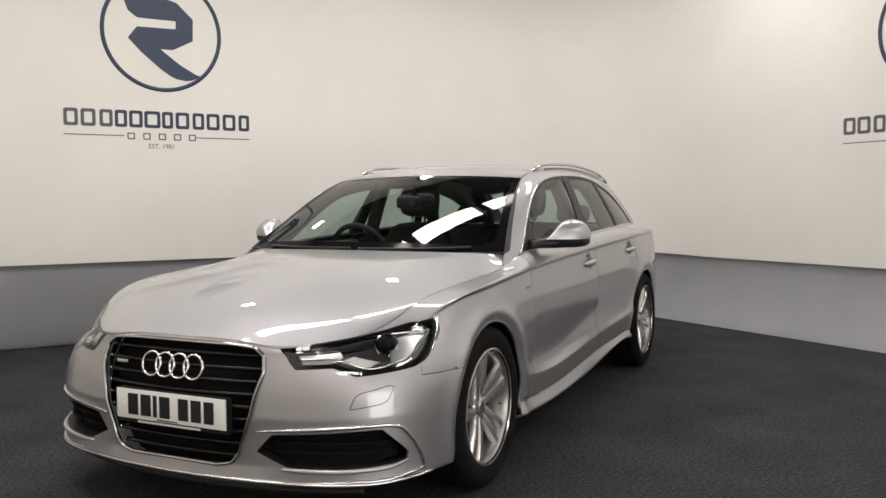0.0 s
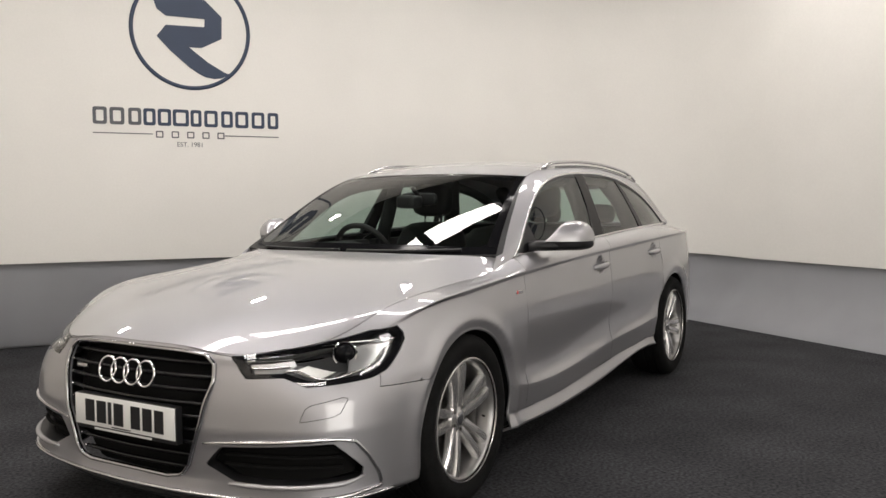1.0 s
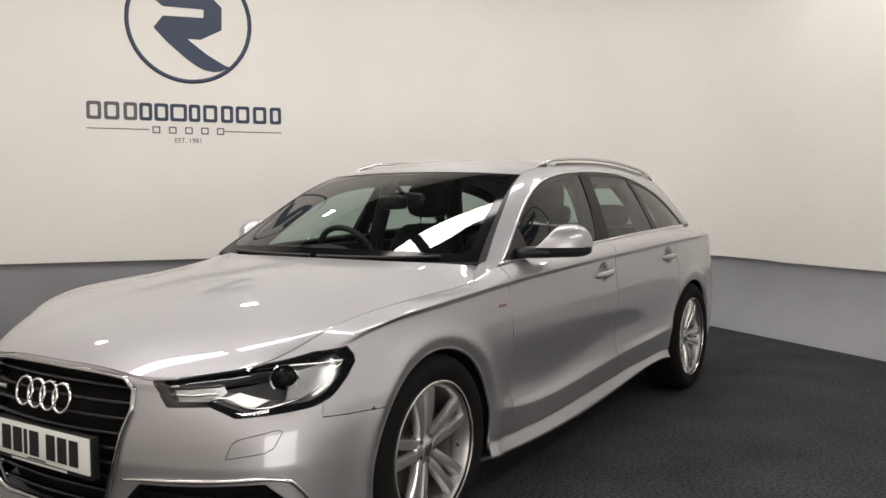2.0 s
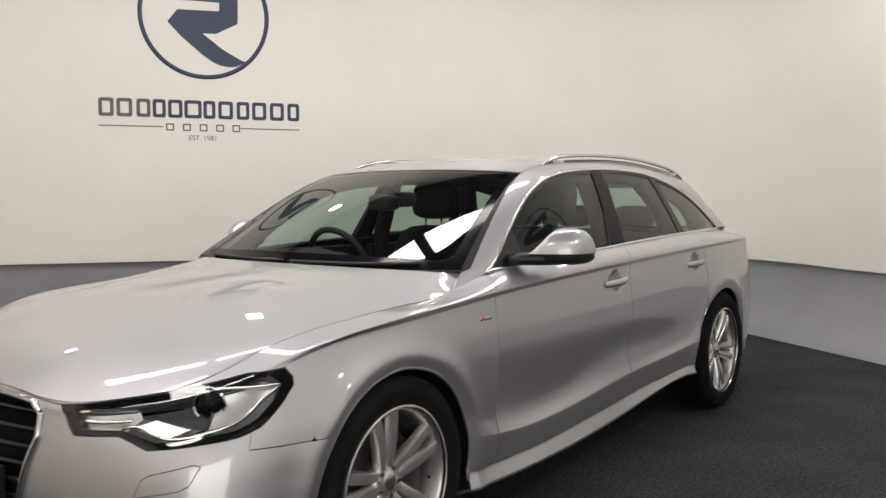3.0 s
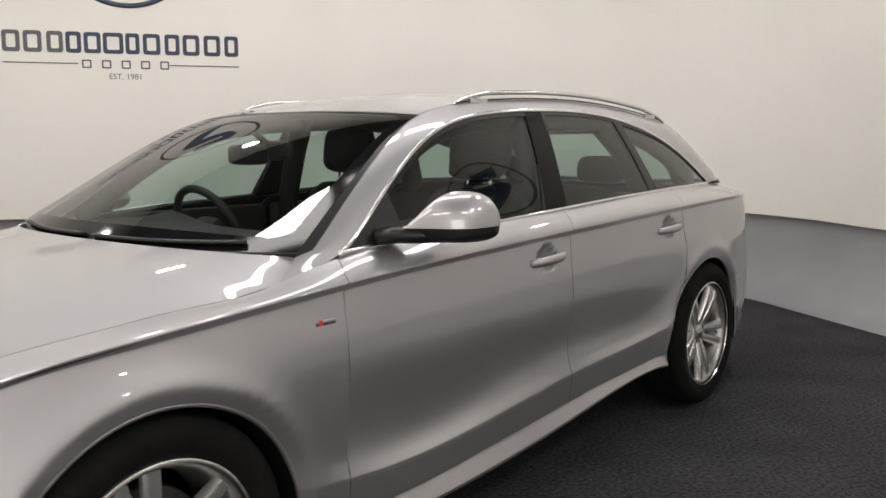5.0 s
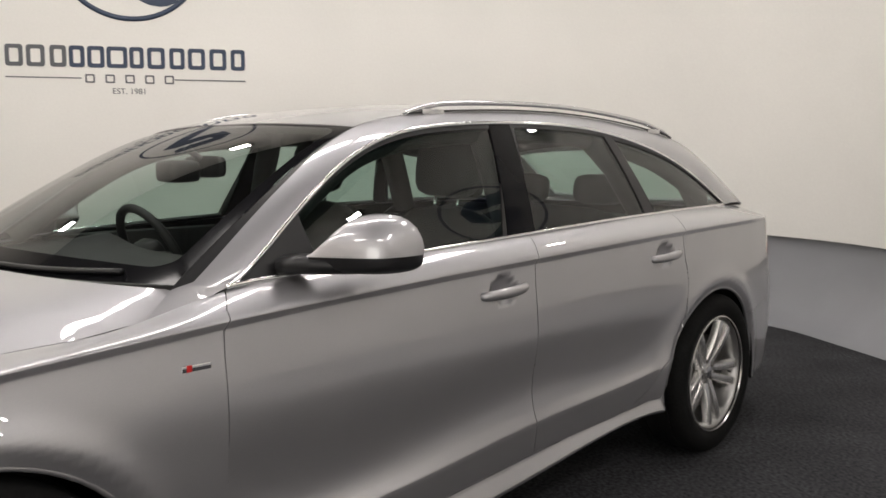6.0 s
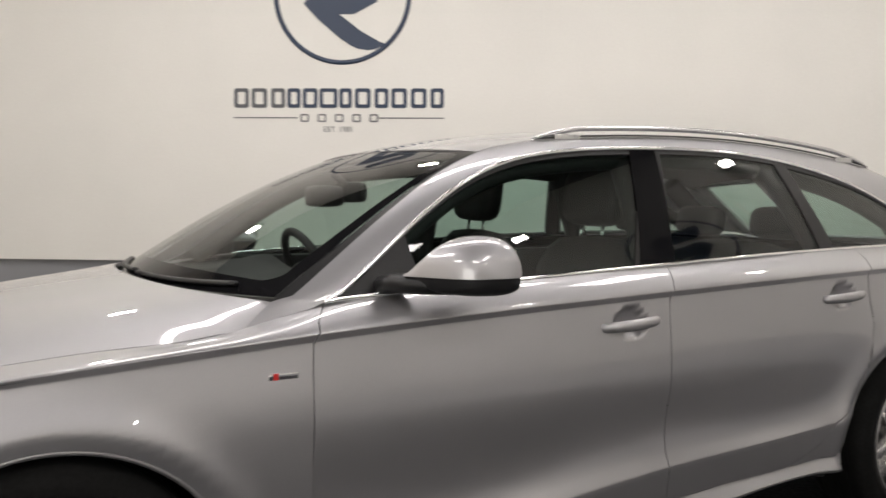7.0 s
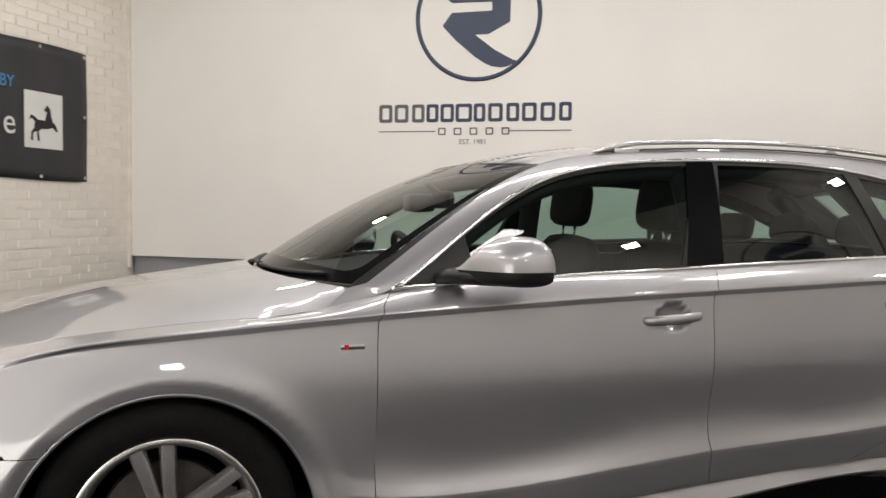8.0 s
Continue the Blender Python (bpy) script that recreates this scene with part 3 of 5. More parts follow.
# shut lines of the doors, front, middle and rear
door_a = on_side([(1.552, .938), (1.517, .905), (1.500, .865), (1.493, .80), (1.490, .70), (1.488, .50), (1.487, .38), (1.488, .268)])
door_b = on_side([(2.640, .991), (2.615, .945), (2.600, .905), (2.595, .85), (2.592, .75), (2.588, .60), (2.583, .46), (2.589, .40), (2.590, .306)])
door_c = on_side([(3.60, 1.018), (3.565, .97), (3.548, .925), (3.546, .85), (3.556, .77), (3.522, .625), (3.430, .49), (3.300, .39), (3.15, .335), (3.05, .322)])
for shut in (door_a, door_b, door_c):
    shut[-1] = (shut[-1][0], 2.9)
extend = lambda q: [(q[0][0], 9.5)] + q
front_door_cut = extend(door_a) + list(reversed(extend(door_b)))
rear_door_cut = extend(door_b) + list(reversed(extend(door_c)))
sill_cut = [(find((1.15, .24), (0, 2), *SIDE_S)[0], -0.5), (find((1.15, .24), (0, 2), *SIDE_S)[0], 2.6), (door_a[-1][0], 2.9), (door_b[-1][0], 2.9),
            (door_c[-1][0], 2.9), (find((3.6, .3), (0, 2), *SIDE_S)[0], 2.6), (find((3.6, .3), (0, 2), *SIDE_S)[0], -0.5)]
# front end
grille_half = [(-.02, .262), (.20, .262), (.265, .275), (.295, .31), (.345, .45), (.383, .60), (.372, .655), (.335, .682), (.20, .690), (-.02, .692)]
grille_cut = [find((max(w, 0), z), (1, 2), 0, STATION[3]) for w, z in grille_half]
grille_cut = [(-0.01 if w < 0 else s, v) for (s, v), (w, z) in zip(grille_cut, grille_half)]
lamp_pts = [(.125, .42, .680), (.235, .56, .697), (.345, .672, .714), (.47, .755, .725), (.555, .818, .727), (.548, .834, .709), (.487, .847, .663), (.423, .845, .621),
            (.365, .827, .605), (.285, .778, .596), (.197, .690, .586), (.181, .651, .602), (.169, .611, .617), (.116, .490, .611), (.118, .460, .639)]


def nearest(p, smax=STATION[6]):
    pick = S_ALL <= smax
    g = ((GP[pick] - np.array(p)) ** 2).sum(axis=2)
    i, j = np.unravel_index(np.argmin(g), g.shape)
    s, v = S_ALL[pick][i], V_ALL[j]
    ds, dv = 0.03, 0.15
    for _ in range(5):
        a, b = np.meshgrid(np.clip(s + np.linspace(-ds, ds, 9), 0, smax), np.clip(v + np.linspace(-dv, dv, 9), 0, 9), indexing="ij")
        q = ((skirt(a.ravel(), b.ravel()) - np.array(p)) ** 2).sum(axis=1)
        k = np.argmin(q)
        s, v, ds, dv = a.ravel()[k], b.ravel()[k], ds / 3.5, dv / 3.5
    return s, v


lamp_cut = rounded([nearest(p) for p in lamp_pts], 0.02, 2)
fog_cut = on_front([(.36, .320), (.42, .383), (.56, .392), (.70, .402), (.775, .405), (.835, .315), (.832, .288), (.72, .272), (.60, .270), (.47, .272)])
fog_cut = rounded(fog_cut, 0.03, 3)
washer_cut = rounded(on_front([(.685, .478), (.697, .520), (.712, .532), (.785, .553), (.797, .548), (.788, .505), (.772, .493)]), 0.02, 3)
bumper_cut = [(-.01, -.5), (find((.75, .5), (0, 2), *SIDE_S)[0], -.5), find((.72, .560), (0, 2), *SIDE_S), nearest((.571, .902, .566)),
              nearest((.385, .848, .573)), nearest((.41, .83, .640)), nearest((.345, .668, .712)), (nearest((.145, .425, .668))[0], 8.6), (-.01, 9.5)]
wing_cut = [(-.01, -.5), (door_a[-1][0], -.5)] + list(reversed(door_a)) + [(door_a[0][0], 9.5), (-.01, 9.5)]
tail_lamp_cut = on_side([(4.50, .90), (4.46, .80), (4.56, .76)]) + [nearest((4.72, .74, .78), 99), nearest((4.80, .585, .96), 99), nearest((4.62, .795, .965), 99)]
rear_bumper_cut = [(find((3.9, .3), (0, 2), *SIDE_S)[0], -.5), find((4.1, .55), (0, 2), *SIDE_S), find((4.5, .60), (0, 2), *SIDE_S), (STATION[15] + .01, 5.0), (STATION[15] + .01, -.5)]

PANELS = cut_flat(S_ALL, V_ALL, [("arch_f", arch_f), ("arch_r", arch_r), ("grille", grille_cut), ("lamp", lamp_cut), ("fog", fog_cut), ("washer", washer_cut),
                                 ("front_door", front_door_cut), ("rear_door", rear_door_cut), ("sill", sill_cut), ("bumper", bumper_cut), ("wing", wing_cut),
                                 ("tail_lamp", tail_lamp_cut), ("rear_bumper", rear_bumper_cut)])

part("front_bumper", panel_bm(PANELS["bumper"], skirt, (-1, 1)), PAINT, car)
part("rear_bumper", panel_bm(PANELS["rear_bumper"], skirt, (-1, 1)), PAINT, car)
doors = {}
for side in (-1, 1):
    part("front_wing", panel_bm(PANELS["wing"], skirt, (side,)), PAINT, car)
    doors["front", side] = part("front_door", panel_bm(PANELS["front_door"], skirt, (side,)), PAINT, car)
    doors["rear", side] = part("rear_door", panel_bm(PANELS["rear_door"], skirt, (side,)), PAINT, car)
    part("side_skirt", panel_bm(PANELS["sill"], skirt, (side,), gap=0.001), PAINT, car)
    part("rear_quarter", panel_bm(PANELS["rest"], skirt, (side,)), PAINT, car)
    part("washer_cover", panel_bm(PANELS["washer"], skirt, (side,), gap=0.001), PAINT, car)
    part("tail_light", panel_bm(PANELS["tail_lamp"], skirt, (side,)), REDLENS, car, "red tail light lens")

# near-black sheet added just behind the panels, puts the shade into their gaps
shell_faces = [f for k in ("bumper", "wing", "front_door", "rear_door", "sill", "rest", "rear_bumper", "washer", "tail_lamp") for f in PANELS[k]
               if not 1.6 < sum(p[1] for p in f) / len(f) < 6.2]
part("gap_shade_shell", panel_bm(shell_faces, skirt, (-1, 1), rim=0, shift=-0.010), DARK, car, "dark sheet added as shade behind panel gaps")


# ---- greenhouse, bonnet and roof ----
BELT = cubic(np.arange(11), [(1.40, .777, .905), (1.554, .783, .941), (1.70, .789, .951), (1.9, .796, .962), (2.2, .803, .977), (2.6, .806, .994), (3.0, .800, 1.010), (3.4, .783, 1.020),
                             (3.8, .748, 1.025), (4.1, .705, 1.024), (4.33, .663, 1.022)])
TOPL = cubic(np.arange(11), [(1.38, .777, .890), (1.556, .782, .943), (1.69, .757, 1.025), (1.9, .708, 1.175), (2.17, .668, 1.298), (2.55, .645, 1.346), (2.95, .637, 1.356), (3.33, .632, 1.336),
                             (3.73, .632, 1.268), (4.05, .645, 1.16), (4.335, .661, 1.024)])
EDGE = cubic(np.arange(11), [(1.36, .773, .886), (1.447, .746, .957), (1.60, .700, 1.055), (1.81, .645, 1.185), (2.112, .584, 1.326), (2.5, .570, 1.384), (2.95, .568, 1.402), (3.4, .562, 1.392),
                             (3.85, .555, 1.352), (4.22, .56, 1.262), (4.66, .60, 1.02)])


def side_glass(t, v):
    """Side windows between belt line (v 0) and roof side (v 1), bowed slightly outwards."""
    a, b = BELT(t), TOPL(t)
    v = np.atleast_1d(v)[:, None]
    p = a + (b - a) * v
    p[:, 1] += (0.10 * np.linalg.norm(b - a, axis=1) * (v * (1 - v))[:, 0])
    return p


def roof_side(t, v):
    a, b = TOPL(t), EDGE(t)
    v = np.atleast_1d(v)[:, None]
    p = a + (b - a) * v
    n = np.array([[-0.25, 0.75, 0.6]])
    bow = np.clip(np.atleast_1d(t), 0, 1)[:, None] ** 3
    return p + n * (0.22 * bow * np.linalg.norm(b - a, axis=1)[:, None] * v * (1 - v))


def silver_width(t):
    """Share of the roof side that is painted; beside the windscreen the rest is black trim."""
    return np.interp(np.atleast_1d(t), [0, .9, 1.05, 2, 3, 3.6, 4, 10], [1, .985, .70, .76, .82, .90, .985, 1]).clip(0, 1)


T_SIDE = np.linspace(1.0, 9.92, 150)
V_SIDE = np.linspace(0, 1, 22)


def on_glass(pts):
    tt, vv = np.meshgrid(np.linspace(1, 10, 400), np.linspace(0, 1, 101), indexing="ij")
    P = side_glass(tt.ravel(), vv.ravel())
    out = []
    for x, z in pts:
        i = np.argmin((P[:, 0] - x) ** 2 + (P[:, 2] - z) ** 2)
        out.append((tt.ravel()[i], vv.ravel()[i]))
    return out


def stretch(poly):
    """Lengthens a band past belt and roof line, in flat coordinates."""
    return [(t, -0.1 if v < 0.5 else 1.1) for t, v in poly]


pillar_b = stretch(on_glass([(2.525, .99), (2.670, .997), (2.762, 1.35), (2.650, 1.347)]))
pillar_c = stretch(on_glass([(3.405, 1.021), (3.495, 1.022), (3.385, 1.328), (3.325, 1.334)]))
sail = [(0.9, -0.1), on_glass([(1.80, .958)])[0], on_glass([(1.815, .99)])[0], on_glass([(1.80, 1.075)])[0], (on_glass([(1.80, 1.10)])[0][0], 1.1), (0.9, 1.1)]
GLASSES = cut_flat(T_SIDE, V_SIDE, [("pillar_b", pillar_b), ("pillar_c", pillar_c), ("sail", sail),
                                    ("front", [(0.9, .03), (pillar_b[0][0], .03), (pillar_b[3][0], .955), (0.9, .955)]),
                                    ("rear", [(pillar_b[1][0], .03), (pillar_c[0][0], .03), (pillar_c[3][0], .955), (pillar_b[2][0], .955)]),
                                    ("quarter", [(pillar_c[1][0], .04), (9.85, .04), (9.85, .94), (pillar_c[2][0], .94)])])
for side in (-1, 1):
    for key, holder in (("front", doors["front", side]), ("rear", doors["rear", side]), ("quarter", car)):
        g = part("side_window", panel_bm(GLASSES[key], side_glass, (side,), rim=0, shift=-0.004), GLASS, holder, "dark green tinted side window")
    part("door_pillar_trim", panel_bm(GLASSES["pillar_b"], side_glass, (side,), gap=0.001), GLOSSBLACK, car, "gloss black pillar trim")
    part("quarter_pillar_trim", panel_bm(GLASSES["pillar_c"], side_glass, (side,), gap=0.001), BLACK, car, "black window divider")
    part("mirror_sail", panel_bm(GLASSES["sail"], side_glass, (side,), gap=0.001), BLACK, car, "black mirror corner trim")
    part("window_seal", panel_bm(GLASSES["rest"], side_glass, (side,), gap=0.0, rim=0.02), BLACK, car, "black rubber window surround")
    t = np.linspace(1.0, 9.92, 120)
    low, high = side_glass(t, np.zeros(120)), side_glass(t, np.ones(120))
    for pts, lift in ((low, 0.004), (high, 0.002)):
        rod = [(p[0], side * (p[1] + 0.003), p[2] + lift) for p in pts]
        part("window_chrome", tube_bm(rod, 0.0065, 8, 0.6), CHROME, car, "bright chrome window strip")
    ts, vs_ = np.linspace(0, 10, 160), np.linspace(0, 1, 9)
    faces = [[(ts[i], vs_[j]), (ts[i + 1], vs_[j]), (ts[i + 1], vs_[j + 1]), (ts[i], vs_[j + 1])] for i in range(159) for j in range(8)]
    part("roof_side", panel_bm(faces, lambda t, v: roof_side(t, np.atleast_1d(v) * silver_width(t)), (side,), gap=0.0005, rim=0.01), PAINT, car)
    ts = np.linspace(0.92, 4.0, 60)
    faces = [[(ts[i], vs_[j]), (ts[i + 1], vs_[j]), (ts[i + 1], vs_[j + 1]), (ts[i], vs_[j + 1])] for i in range(59) for j in range(8)]
    part("pillar_edge", panel_bm(faces, lambda t, v: roof_side(t, silver_width(t) + (1 - silver_width(t)) * np.atleast_1d(v)), (side,), gap=0.001, rim=0.0, shift=-0.002), BLACK, car, "black windscreen edge trim")


def sheet_faces(nu, nv):
    a, b = np.linspace(0, 1, nu + 1), np.linspace(0, 1, nv + 1)
    return [[(a[i], b[j]), (a[i], b[j + 1]), (a[i + 1], b[j + 1]), (a[i + 1], b[j])] for i in range(nu) for j in range(nv)]


def crowned(edge, middle, power):
    """A sheet from the car's middle line (b 0) to its edge (b 1)."""
    def f(a, b):
        a, b = np.atleast_1d(a), np.atleast_1d(b)
        e, m = edge(a), middle(a)
        k = (np.abs(b) ** power)[:, None]
        p = m + (e - m) * k
        p[:, 1] = e[:, 1] * b
        return p
    return f


ws_mid = spline([(1.27, 0, .950), (1.52, 0, 1.112), (1.79, 0, 1.250), (2.05, 0, 1.346)])
windscreen_sheet = crowned(lambda a: EDGE(1 + 3 * a), ws_mid, 2.0)
roof_mid = spline([(2.05, 0, 1.346), (2.3, 0, 1.400), (2.7, 0, 1.438), (3.1, 0, 1.443), (3.6, 0, 1.424), (4.0, 0, 1.380), (4.20, 0, 1.335)])
roof_sheet = crowned(lambda a: EDGE(4 + 4.9 * a), roof_mid, 2.6)
rear_mid = spline([(4.20, 0, 1.335), (4.36, 0, 1.20), (4.66, 0, 1.0)])
rear_sheet = crowned(lambda a: EDGE(8.9 + 1.1 * a), rear_mid, 2.6)

ws = cut_flat(np.linspace(0, 1, 31), np.linspace(0, 1, 31), [("view", rounded([(.10, -.2), (.10, .88), (.15, .935), (.955, .945), (.975, .89), (.975, -.2)], 0.03))])
flipf = lambda fs: [f[::-1] for f in fs]
screen = part("windscreen", panel_bm(flipf(ws["view"]), windscreen_sheet, (-1, 1), rim=0), SCREEN, car, "clear raked windscreen glass")
screen.visible_shadow = False
part("windscreen_frit", panel_bm(flipf(ws["rest"]), windscreen_sheet, (-1, 1), rim=0), GLOSSBLACK, screen, "black printed glass border")
part("roof", panel_bm(sheet_faces(40, 24), roof_sheet, (-1, 1), gap=0.002), PAINT, car)
rg = cut_flat(np.linspace(0, 1, 21), np.linspace(0, 1, 21), [("view", [(.12, -.2), (.12, .86), (.9, .86), (.9, -.2)])])
part("rear_window", panel_bm(flipf(rg["view"]), rear_sheet, (-1, 1), rim=0), GLASS, car, "dark tinted tailgate window")
part("tailgate", panel_bm(flipf(rg["rest"]), rear_sheet, (-1, 1), gap=0.001), PAINT, car)

# bonnet: middle line, wing edge, and set front and rear edges
bon_mid = spline([(.09, 0, .708), (.2, 0, .760), (.4, 0, .823), (.57, 0, .865), (.77, 0, .903), (1.0, 0, .9345), (1.25, 0, .963)])
wing_line = [tuple(skirt(s, 9.0)[0]) for s in np.linspace(STATION[4], STATION[7] - .19, 16)]
bon_edge = spline(wing_line + [(1.395, .770, .899), (1.432, .757, .922), (1.452, .735, .945)])
bon_front = CURVES[9]
bon_rear = spline([(1.25, 0, .963), (1.262, .2, .962), (1.298, .42, .959), (1.372, .62, .953), (1.452, .735, .945)])


_k = np.linspace(0, 1, 60)
calm = np.polyfit(_k, bon_edge(_k)[:, 2], 3)


def bonnet_sheet(a, b):
    """Nearly flat in the middle, falling to the wings; its rim follows the wing line."""
    a, b = np.atleast_1d(a), np.atleast_1d(b)

    def base(a):
        e, m = bon_edge(a), bon_mid(a)
        z = np.polyval(calm, a)
        g = 0.22 * b ** 2 + 0.78 * b ** 4
        p = m + (e - m) * b[:, None] ** 2
        p[:, 1] = e[:, 1] * b
        p[:, 2] = m[:, 2] + (z - m[:, 2]) * g + (e[:, 2] - z) * np.abs(b) ** 14
        return p
    p = base(a)
    f = bon_front(b * STATION[4])
    r = bon_rear(b)
    p = p + (f - base(np.zeros_like(a))) * ((1 - a) ** 3)[:, None] + (r - base(np.ones_like(a))) * (a ** 3)[:, None]
    return p


part("bonnet", panel_bm(sheet_faces(80, 60), bonnet_sheet, (-1, 1), gap=0.0014, rim=0.014), PAINT, car)

# ---- car: front end ----
def along(outline, surface, n, side=-1, closed=True, lift=0.0):
    """Points on a surface along an outline in flat coordinates, evenly spread."""
    q = np.array(outline + outline[:1] if closed else outline, float)
    d = np.concatenate([[0], np.cumsum(np.linalg.norm(np.diff(q, axis=0) * [1, 0.1], axis=1))])
    t = np.linspace(0, d[-1], n + 1 if closed else n)[:n]
    a, b = np.interp(t, d, q[:, 0]), np.interp(t, d, q[:, 1])
    p = surface(a, b)
    e = 1e-3
    n1 = surface(a + e, b) - p
    n2 = surface(a, np.clip(b + e, None, 9)) - p
    nn = np.cross(n1, n2)
    nn /= np.linalg.norm(nn, axis=1)[:, None] + 1e-12
    nn[nn[:, 1] < -0.3] *= -1
    nn[(np.abs(nn[:, 1]) <= 0.3) & (nn[:, 0] > 0) & (p[:, 0] < 1)] *= -1
    p = p + nn * lift
    return [Vector((x, side * y, z)) for x, y, z in p]


grille = empty("grille", "", "")
grille.parent = car
tagged(grille, "black single frame radiator grille with chrome surround")
half = [q for q, (w, z) in zip(grille_cut, grille_half) if w >= 0]
left = along(half, skirt, 60, -1, closed=False)
loop = left + [Vector((p.x, -p.y, p.z)) for p in reversed(left)]
loop = [p + Vector((-0.004, 0, 0)) for p in loop]
part("surround", tube_bm(loop, 0.0095, 10, 0.75, up=(1, 0, 0.2), closed=True), DARKCHROME, grille, "satin chrome grille surround")
part("backing", panel_bm(PANELS["grille"], skirt, (-1, 1), rim=0, shift=-0.055), DARK, grille)
inner = [(-p.y, p.z) for p in left]


def grille_half_width(z):
    ws = [a[0] + (b[0] - a[0]) * (z - a[1]) / (b[1] - a[1]) for a, b in zip(inner, inner[1:]) if (a[1] - z) * (b[1] - z) < 0]
    return max(ws) if ws else 0.0


for i in range(9):
    z = 0.292 + 0.0445 * i
    wmax = grille_half_width(z) - 0.012
    if wmax < 0.05:
        continue
    pts = []
    for w in np.linspace(-wmax, wmax, 25):
        s, v = find((abs(w), z), (1, 2), 0, STATION[3])
        p = skirt(s, v)[0]
        pts.append((p[0] + 0.027, w, z))
    slat = part("slat", tube_bm(pts, 0.0085, 8, 1.5, up=(0.35, 0, 1)), GRILLEBLACK, grille)
    for e in (pts[0], pts[-1]):
        q = Vector(e) + Vector((-0.012, 0, 0.004))
        b = bmesh.new()
        bmesh.ops.create_uvsphere(b, u_segments=8, v_segments=6, radius=0.0045)
        bmesh.ops.translate(b, vec=q, verts=b.verts)
        part("slat_tip", b, CHROME, slat, "small bright slat end")

for y in (-0.0995, -0.0332, 0.0332, 0.0995):
    ring = [(0.034 + 0.014 * abs(y) - 0.20 * (0.604 - (0.604 + 0.0435 * math.sin(a))) * 1.0, y + 0.0435 * math.cos(a), 0.604 + 0.0435 * math.sin(a)) for a in (2 * math.pi * i / 40 for i in range(40))]
    part("emblem_ring", tube_bm(ring, 0.0052, 8, 0.9, up=(1, 0, 0), closed=True), CHROME, grille, "polished chrome emblem ring")
part("name_badge", box_bm(0.050, 0.060, 0.235, 0.292, 0.592, 0.606, 0.002), ALU, grille, "small grey badge bar")

plate = part("number_plate", box_bm(0.014, 0.020, -0.26, 0.26, 0.3925, 0.5035, 0.002), PLATEWHITE, car, "white front number plate with dark bars")
part("plate_holder", box_bm(0.0205, 0.05, -0.262, 0.262, 0.376, 0.506, 0.004), BLACK, plate, "black plate holder")
x = 0.202
for wdt, gap in ((.050, .013), (.050, .011), (.018, .013), (.050, .040), (.047, .013), (.047, .013), (.045, 0)):
    part("character_bar", box_bm(0.0125, 0.0142, x - wdt, x, 0.408, 0.488), BLACK, plate, smooth=False)
    x -= wdt + gap
part("small_print_bar", box_bm(0.0128, 0.0142, -0.04, 0.06, 0.3965, 0.4005), BLACK, plate, smooth=False)
part("small_print_bar", box_bm(0.0185, 0.0203, -0.14, 0.16, 0.379, 0.386), PLATEWHITE, plate, smooth=False)
for y in (-0.215, 0.222):
    part("plate_screw", lathe_bm([(0, -0.0035), (0.004, -0.0033), (0.005, -0.002)], 12), PLATEWHITE, plate).matrix_local = pose(0.0162, y, 0.448, 0, 0, -90)

# bumper: fog intakes, bright blades, lip, air slots
for side in (-1, 1):
    intake = part("fog_intake", panel_bm(PANELS["fog"], skirt, (side,), rim=0, shift=-0.06), DARK, car, "black lower bumper air intake")
    rim_pts = along(fog_cut, skirt, 60, side)
    inner_pts = [p + Vector((0.055, -side * 0.02, 0)) for p in rim_pts]
    part("intake_wall", sheet_bm([rim_pts, inner_pts], closed_v=True), BLACK, intake)
    for z in (0.318, 0.352, 0.386):
        pts = []
        for w in np.linspace(0.42, 0.79, 14):
            s, v = find((w, z), (1, 2), 0, STATION[6])
            p = skirt(s, v)[0]
            pts.append((p[0] + 0.03, side * (p[1] - 0.012), p[2]))
        part("intake_slat", tube_bm(pts, 0.006, 6, 1.4), DARK, intake)
    blade = on_front([(.345, .390), (.42, .398), (.56, .408), (.70, .417), (.785, .422), (.822, .408), (.842, .36), (.858, .29), (.862, .245), (.80, .228), (.66, .224), (.52, .222)])
    pts = along(rounded(blade, 0.04, 4)[2:-2], skirt, 70, side, closed=False, lift=0.002)
    part("bumper_blade", tube_bm(pts, 0.0075, 8, 1.0, taper=lambda t: 0.35 + 0.65 * min(1, 8 * t, 8 * (1 - t))), ALU, car, "bright silver bumper blade")
    lower = along(on_front([(.45, .262), (.58, .262), (.70, .264), (.80, .272), (.836, .290)]), skirt, 30, side, closed=False, lift=0.003)
    part("intake_frame", tube_bm(lower, 0.010, 8, 1.2, taper=lambda t: 0.4 + 0.6 * min(1, 6 * t, 6 * (1 - t))), PAINT, car, "silver lower intake frame")
lip = [Vector((p[0] - .004, p[1], p[2])) for p in skirt(np.linspace(0, STATION[5] - .05, 50), np.full(50, 1.05))]
lip = [Vector((p.x, -p.y, p.z)) for p in reversed(lip)] + lip[1:]
part("front_lip", tube_bm(lip, 0.007, 8, 1.2), ALU, car, "bright silver lower bumper lip")
splitter = skirt(np.linspace(0, STATION[4] - .12, 40), np.full(40, 0.75))
sp = [Vector((p[0] + .06, -p[1], .176)) for p in reversed(splitter)] + [Vector((p[0] + .06, p[1], .176)) for p in splitter[1:]]
part("splitter", tube_bm(sp, 0.018, 8, 2.2), BLACK, car, "black lower bumper splitter")

